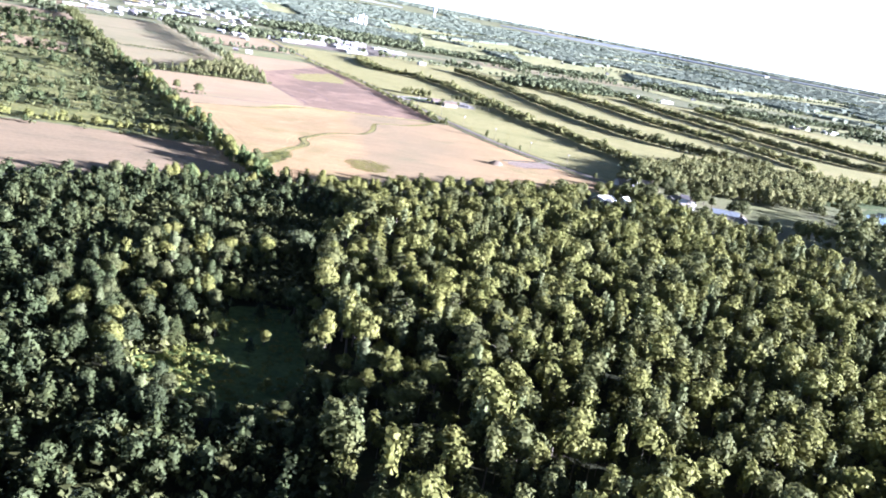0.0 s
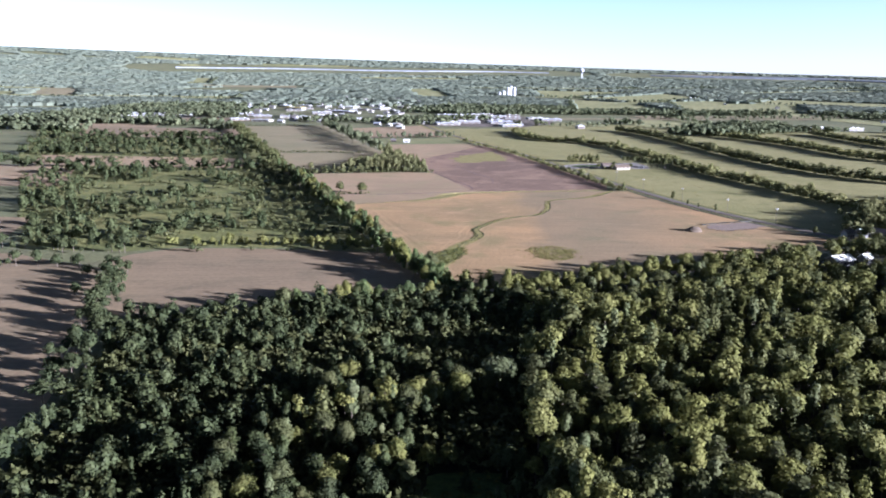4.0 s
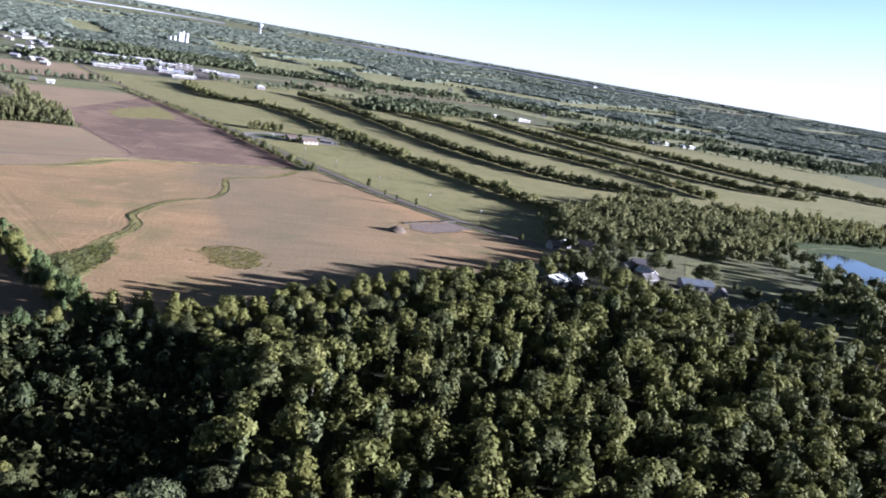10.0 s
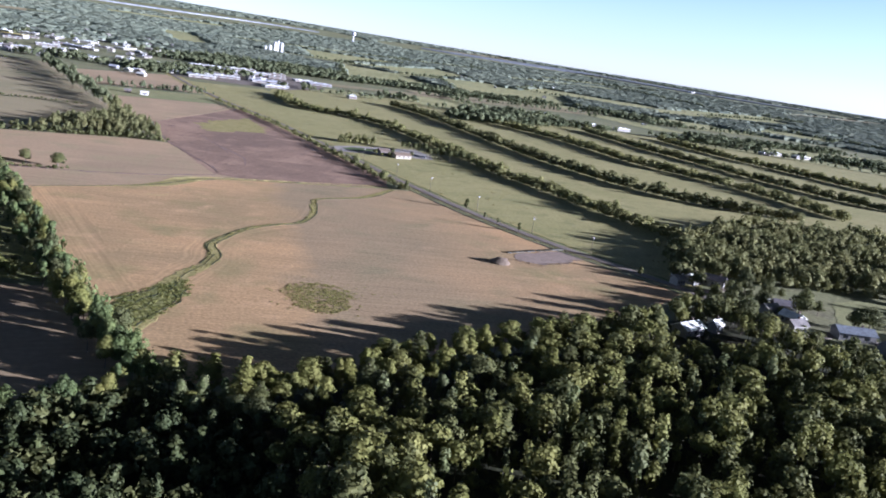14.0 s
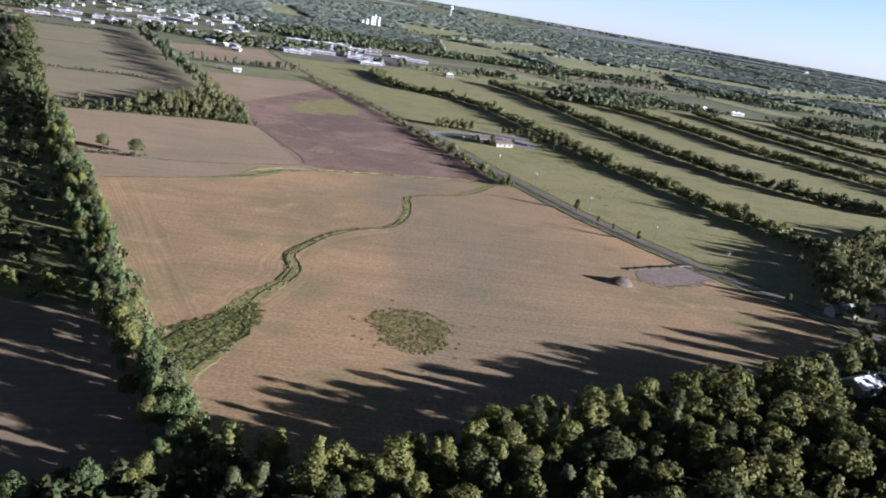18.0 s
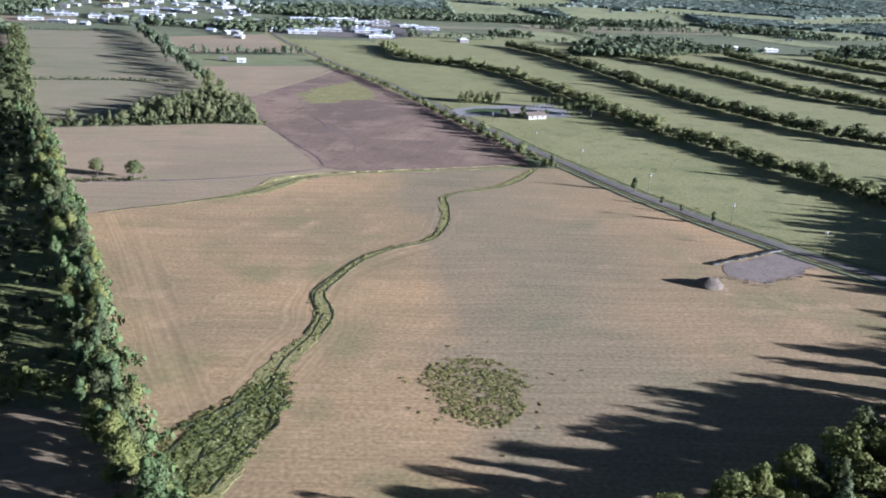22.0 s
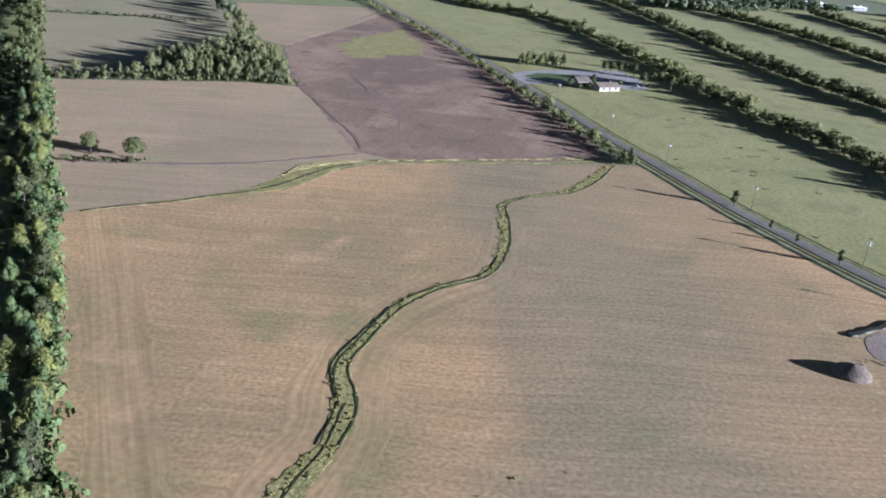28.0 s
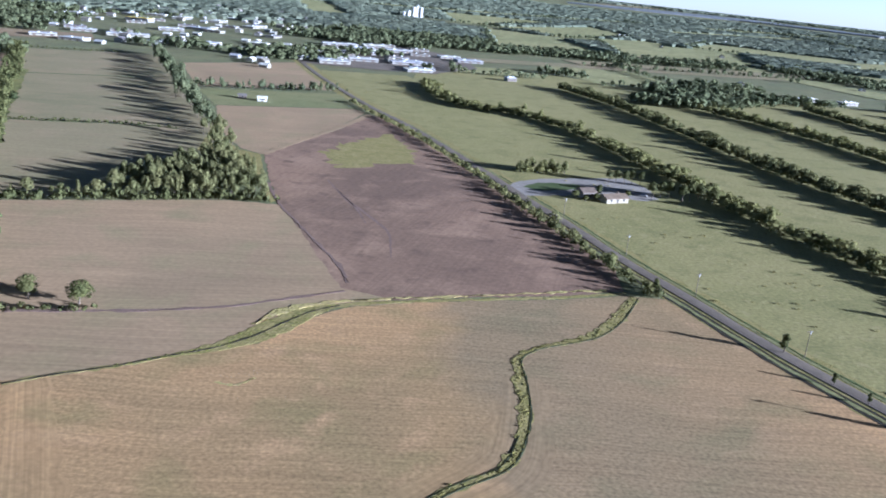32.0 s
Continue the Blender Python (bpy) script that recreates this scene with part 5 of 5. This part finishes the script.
def gable_walls(w, d, h, rise):
    bm = box(-w / 2, -d / 2, -0.2, w / 2, d / 2, h)
    for sx in (-1, 1):
        a = [bm.verts.new((sx * (w / 2), y, z)) for y, z in ((-d / 2, h), (d / 2, h), (0, h + rise))]
        b = [bm.verts.new((sx * (w / 2 - 0.2), y, z)) for y, z in ((-d / 2, h), (d / 2, h), (0, h + rise))]
        bm.faces.new(a), bm.faces.new(b[::-1])
        for i in range(3):
            bm.faces.new((a[i], a[(i + 1) % 3], b[(i + 1) % 3], b[i]))
    bmesh.ops.recalc_face_normals(bm, faces=bm.faces[:])
    return bm


def house(label, w, d, h, rise, wall, roof, name="house", category="house", windows=3, chimney=True):
    root = tagged(new(name), label, category)
    part("wall", gable_walls(w, d, h, rise), wall, root)
    r = part("roof", gable(0, 0, w, d, h, rise), roof, root)
    if chimney:
        part("chimney", box(w * 0.2, 0.4, h + rise * 0.4, w * 0.2 + 0.7, 1.1, h + rise + 0.9), M_BROWNROOF, r)
    for side in (-1, 1):
        for k in range(windows):
            x = -w / 2 + w * (k + 0.7) / (windows + 0.4)
            win = part("window", box(x - 0.6, side * (d / 2 + 0.02) - 0.06, 1.0, x + 0.6, side * (d / 2 + 0.02) + 0.06, 2.2), M_WALL, root, "white framed window")
            part("pane", box(x - 0.5, side * (d / 2 + 0.09) - 0.03, 1.1, x + 0.5, side * (d / 2 + 0.09) + 0.03, 2.1), M_GLASS, win)
    part("door", box(-0.5, -d / 2 - 0.1, 0, 0.5, -d / 2 + 0.02, 2.05), M_DOOR, root)
    return root


def hall(label, w, d, h, roof, wall, name="commercial_building"):
    """A flat-roofed commercial building with a parapet, doors and windows."""
    root = tagged(new(name), label, "building")
    part("wall", box(-w / 2, -d / 2, -1.5, w / 2, d / 2, h), wall, root)
    r = part("roof", box(-w / 2 - 0.2, -d / 2 - 0.2, h, w / 2 + 0.2, d / 2 + 0.2, h + 0.35), roof, root)
    part("vent", box(-w * 0.2, -1, h + 0.35, -w * 0.2 + 3, 1.5, h + 1.4), M_STEEL, r)
    part("vent", box(w * 0.25, 1, h + 0.35, w * 0.25 + 2, 3, h + 1.2), M_STEEL, r)
    for k in range(3):
        x = -w / 2 + w * (k + 0.6) / 3.2
        part("dock_door", box(x - 1.6, -d / 2 - 0.12, 0, x + 1.6, -d / 2 + 0.02, 3.2), M_DOOR, root)
    part("window", box(-w * 0.42, -d / 2 - 0.1, h * 0.66, w * 0.42, -d / 2 + 0.02, h * 0.66 + 0.8), M_GLASS, root)
    return root


def put_thing(ob, x, y, turn=0.0, group=""):
    ob.matrix_basis = pose(x, y, float(ground_z(x, y)), 0, 0, turn)
    if group:
        ob["group"] = group
    return ob


# farmhouse beside the driveway
DRIVE = [(88, 738), (96, 752), (112, 764), (126, 769), (163, 780), (170, 758), (168, 732), (158, 726), (146, 731), (128, 735), (116, 727), (104, 724), (96, 722)]
LAWN = [(98, 742), (108, 754), (128, 756), (140, 746), (124, 742), (106, 735)]
put_thing(house("long low house with a brown roof and bright wall", 13, 7.5, 2.3, 1.7, M_TAN, M_BROWNROOF), 140.5, 721.5, 20)
put_thing(house("dark garage shed beside the farmhouse", 8, 7, 3.0, 1.8, M_DOOR, M_BROWNROOF, "garage", "shed", 1, False), 128, 728, 20)
sheet("driveway", DRIVE, 0.08, M_DRIVE, "pale gravel forecourt by the farmhouse", "driveway", 1.0)
# lawn takes the shade-darkened grass colour
sheet("forecourt_lawn", LAWN, 0.11, M_SHADE, "mown grass island in the forecourt, coloured as in shade", "grass", 0.8)
put_thing(house("small white barn in a paddock", 7, 4.5, 2.3, 1.3, M_WHITE, M_WHITE, "barn", "barn", 2, False), -62, 980, 5)
put_thing(house("dark shed beside the white barn", 6, 4, 2.2, 1.2, M_DOOR, M_ROOF, "shed", "shed", 1, False), -78, 988, 5)

# houses by the road
homes = [(209, 421, 9, 6, 30, M_WHITE, "white-roofed house among trees"), (199, 417, 6, 5, 20, M_ROOF, "small grey-roofed shed among trees"), (218, 420, 11, 7, -40, M_ROOF, "grey-roofed house among trees"), (219, 382, 8, 6, 15, M_ROOF, "grey-roofed cottage by the road"), (230, 388, 10, 6, -20, M_ROOF, "grey-roofed house by the meadow"), (222, 372, 9, 6, -70, M_WHITE, "pale-roofed house by the road"), (217, 363, 8, 6, 10, M_ROOF, "dark-roofed house by the road"), (238, 358, 16, 9, -15, M_BLUEROOF, "long house with a pale blue-grey roof"), (240, 344, 7, 5, 30, M_ROOF, "small grey-roofed shed house"), (237, 321, 14, 8, -20, M_ROOF, "long dark-roofed house near the woods"), (167, 353, 12, 7, 25, M_WHITE, "white-roofed house at the forest edge"), (180, 357, 5, 4, 25, M_WHITE, "small white outbuilding at the forest edge"), (190, 303, 8, 6, 40, M_ROOF, "house hidden among forest trees")]
for x, y, w, d, turn, roof, lab in homes:
    put_thing(house(lab, 0.85 * w, 0.85 * d, 2.7, 1.8, M_WALL, roof), x, y, turn, "roadside houses")
ribbon("side_drive", [(213, 360), (224, 358), (236, 362), (247, 352)], 5, 0.12, M_ASPHALT, "short grey drive between houses", "driveway", 3)
ribbon("side_drive", [(199, 408), (212, 410), (224, 418)], 4.5, 0.12, M_GRAVEL, "short gravel drive to a house", "driveway", 3)
yd = [(213, 437), (199, 417), (206, 414), (214, 402), (221, 398), (218, 386), (243, 384), (240, 404), (252, 366), (258, 356), (262, 346), (222, 322), (196, 366), (183, 368), (193, 366), (198, 356), (201, 382), (195, 394), (240, 318), (248, 322), (268, 336), (202, 424), (211, 419), (224, 431), (233, 420), (223, 405), (232, 402), (242, 392), (222, 379), (230, 378), (247, 368), (250, 338), (262, 322), (231, 304), (205, 398), (209, 391)]
plant([tree_model("full", M_LEAF2, 76, "large dark tree shading a house", name="yard_tree"), tree_model("full", M_LEAF2, 77, "dark green garden tree by a house", name="yard_tree")], sized(np.array(yd), 1.0, 0.8, 0.3), "yard trees")

# levelled building plot with heaped soil
sheet("gravel_pad", [(136, 448), (151, 455), (167, 463), (169, 456), (168, 447), (158, 439), (142, 432), (135, 438)], 0.05, M_GRAVEL, "levelled grey gravel building plot", "gravel", 1.6)

rubble = along([(131, 437), (136, 437), (141, 431), (150, 435), (160, 440), (167, 446)], 0.45, 1.1)
stuff("rubble_heaps", sized(rubble, 0.26, 0.14, 0.5), ["bush"], M_GRAVEL, "low heaps of grey rubble round the plot", "rubble", HEDGE)
bm = bmesh.new()
bmesh.ops.create_icosphere(bm, subdivisions=4, radius=1)
for v in bm.verts:
    k = 1 + 0.07 * noise.noise(v.co * 1.4) + 0.02 * noise.noise(v.co * 6)
    cone = max(0.0, 1 - 0.4 * math.hypot(v.co.x, v.co.y)) + 0.2
    side = 0.45 * max(0.0, 1 - 3 * math.hypot(v.co.x - 0.65, v.co.y - 0.3))
    v.co = Vector((v.co.x * 4.4 * k, v.co.y * 4.2 * k, max(v.co.z, -0.05) * 2.1 * k * cone + side * 1.8))
heap = tagged(part("dirt_mound", bm, M_DIRT), "conical mound of pale excavated dirt on stubble", "dirt mound")
heap.location = (125, 431, 0)
ribbon("soil_berm", [(134, 449), (150, 456.5), (166, 464)], 1.6, 0.5, M_MUD, "low dark soil berm beside the plot", "berm", 1.5, rag=0.25)


def parked_car(label, paint):
    root = tagged(new("car"), label, "car")
    bm = box(-2.2, -0.88, 0.32, 2.2, 0.88, 0.92, 0.12)
    part("body", bm, paint, root)
    bm = box(-1.35, -0.78, 0.9, 1.0, 0.78, 1.48, 0.06)
    for v in bm.verts:
        if v.co.z > 1.2:
            v.co.x, v.co.y = v.co.x * 0.78 - 0.05, v.co.y * 0.85
    cabin = part("cabin", bm, paint, root)
    for y in (-0.76, 0.7):
        part("side_window", box(-0.95, y, 1.0, 0.7, y + 0.06, 1.36), M_GLASS, cabin)
    part("windscreen", box(0.86, -0.62, 1.0, 0.93, 0.62, 1.36), M_GLASS, cabin)
    for x in (-1.4, 1.4):
        for y in (-0.9, 0.72):
            w = part("wheel", rod([(x, y, 0.32), (x, y + 0.18, 0.32)], [0.32, 0.32], 14), M_TYRE, root)
            part("rim", rod([(x, y - 0.01, 0.32), (x, y + 0.19, 0.32)], [0.19, 0.19], 10), M_STEEL, w)
    return root


first_car = put_thing(parked_car("white car parked on the farmhouse forecourt", M_CARPAINT), 161, 737, 155, "parked cars")
for x, y, turn in ((205, 431, 60), (213, 433, 20), (219, 431, 35), (232, 401, 75)):
    copy_thing(first_car, pose(x, y, 0.1, 0, 0, turn))["label"] = "pale car parked by the roadside houses"

# utility poles
def utility_pole():
    root = tagged(new("utility_pole"), "wooden roadside utility pole with a crossarm", "utility pole")
    part("pole", rod([(0, 0, -0.3), (0, 0, 9)], [0.13, 0.09], 8), M_WOOD, root)
    part("crossarm", box(-1.2, -0.07, 8.2, 1.2, 0.07, 8.36), M_WOOD, root)
    part("transformer", rod([(0.28, 0, 7.5), (0.28, 0, 8.4)], [0.2, 0.2], 10), M_STEEL, root, "pale grey transformer can")
    for x in (-1.05, -0.4, 0.4, 1.05):
        part("insulator", rod([(x, 0, 8.36), (x, 0, 8.55)], [0.04, 0.03], 6), M_STEEL, root)
    return root


poles = [(107, 686), (119.5, 630), (131, 586), (146, 538), (161, 492), (177.5, 458)]
first_pole = utility_pole()
for k, (x, y) in enumerate(poles):
    m = pose(x, y, 0, 0, 0, 18)
    if k == 0:
        first_pole.matrix_basis = m
        first_pole["group"] = "roadside poles"
    else:
        copy_thing(first_pole, m)

# town
halls = [hall("long white-roofed commercial building in the town", 52, 20, 3.4, M_WHITE, M_WALL), hall("white warehouse with a flat pale roof", 36, 24, 3.6, M_WHITE, M_WALL), hall("grey-roofed shop building in the town", 28, 16, 3.2, M_ROOF, M_WALL), hall("pale flat-roofed store in the town", 30, 18, 3.2, M_WHITE, M_WALL)]
town = house("pale town house with a grey roof", 12, 9, 4, 2.4, M_WALL, M_ROOF, windows=2)
cottage = house("small pale town house with a white roof", 10, 8, 2.6, 1.8, M_WALL, M_WHITE, windows=2, chimney=False)
sites = [(x, y, "a") for x, y in scatter(TOWN_A, 46, 0.72)]
sites += [(x, y, "b" if RNG.uniform(0, 1) < 0.4 else "c") for x, y in [p for p in scatter(TOWN_B, 50, 0.8) if not inside(TOWN_C, p[0], p[1])]]
sites += [(x, y, "a") for x, y in scatter(TOWN_C, 60, 0.6)] + [(x, y, "a") for x, y in scatter(TOWN_D, 40, 0.7)]
for name_of, zone_of in (("parking_lot", TOWN_A), ("parking_lot", TOWN_D)):
    sheet(name_of, zone_of, 0.35, M_ASPHALT, "grey asphalt yards between town buildings", "asphalt", 3.0)
sites += [(-87, 1222, "c"), (-98, 1288, "c"), (-108, 1276, "c"), (-92, 1252, "c"), (-128, 1300, "c")]
sites += [(x, y, "c") for x, y in scatter([(-900, 1150), (-560, 1300), (-600, 1700), (-1000, 1600)], 110, 0.45)]
sites += [(x, y, "c") for x, y in scatter([(400, 1350), (1300, 1250), (1500, 2300), (300, 2300)], 170, 0.35)]
done = set()
for x, y, zone in sites:
    src = (halls if zone in "ab" else [town, cottage, cottage])[int(RNG.integers(0, 4 if zone in "ab" else 3))]
    if zone == "b" and RNG.uniform(0, 1) < 0.4:
        src = cottage
    m = pose(x, y, float(ground_z(x, y)), 0, 0, (12 if zone == "a" else -18) + 90 * int(RNG.integers(0, 2)) * (zone != "a") + RNG.normal(0, 4))
    if src.name in done:
        copy_thing(src, m)
    else:
        src.matrix_basis = m
        src["group"] = "town buildings"
        done.add(src.name)
put_thing(hall("store with a bright yellow roof in the town", 40, 20, 6, M_YELLOW, M_WALL), -345, 1760, -18)
for x, y, w in ((505, 1290, 30), (540, 1310, 22), (560, 1318, 20), (605, 1310, 34), (770, 1180, 18), (800, 1195, 22), (840, 1190, 40), (385, 1270, 26), (181, 1281, 15), (2050, 3560, 90), (2120, 3530, 70), (2370, 3340, 60), (700, 2560, 60), (920, 2600, 24), (990, 2590, 20)):
    put_thing(hall("white farm building among distant trees", 0.75 * w, 10, 4, M_WHITE, M_WALL, "farm_building"), x, y, 15, "distant farm buildings")

# silos and water tower
root = tagged(new("grain_silos"), "cluster of pale grain silos above the fields", "silo")
for k, (dx, dy, r, h) in enumerate(((0, 0, 4.5, 24), (10, 4, 4.5, 27), (20, 0, 4.5, 24), (-13, 3, 5, 14), (-25, 5, 4, 10))):
    s = part("silo", rod([(dx, dy, -1), (dx, dy, h)], [r, r], 20), M_WHITE, root)
    part("silo_cap", rod([(dx, dy, h), (dx, dy, h + 2.5)], [r + 0.2, 1.2], 20), M_STEEL, s)
part("elevator_leg", box(12, 8, 0, 14, 10, 32), M_STEEL, root)
put_thing(root, 143, 2630, 10)
root = tagged(new("water_tower"), "white water tower on the horizon", "water tower")
part("stem", rod([(0, 0, -1), (0, 0, 34)], [3.0, 2.2], 16), M_WHITE, root)
part("tank", rod([(0, 0, 28), (0, 0, 33), (0, 0, 38), (0, 0, 44), (0, 0, 47)], [2.5, 8.5, 10, 8.5, 2], 20), M_WHITE, root)
put_thing(root, 528, 3800, 0)
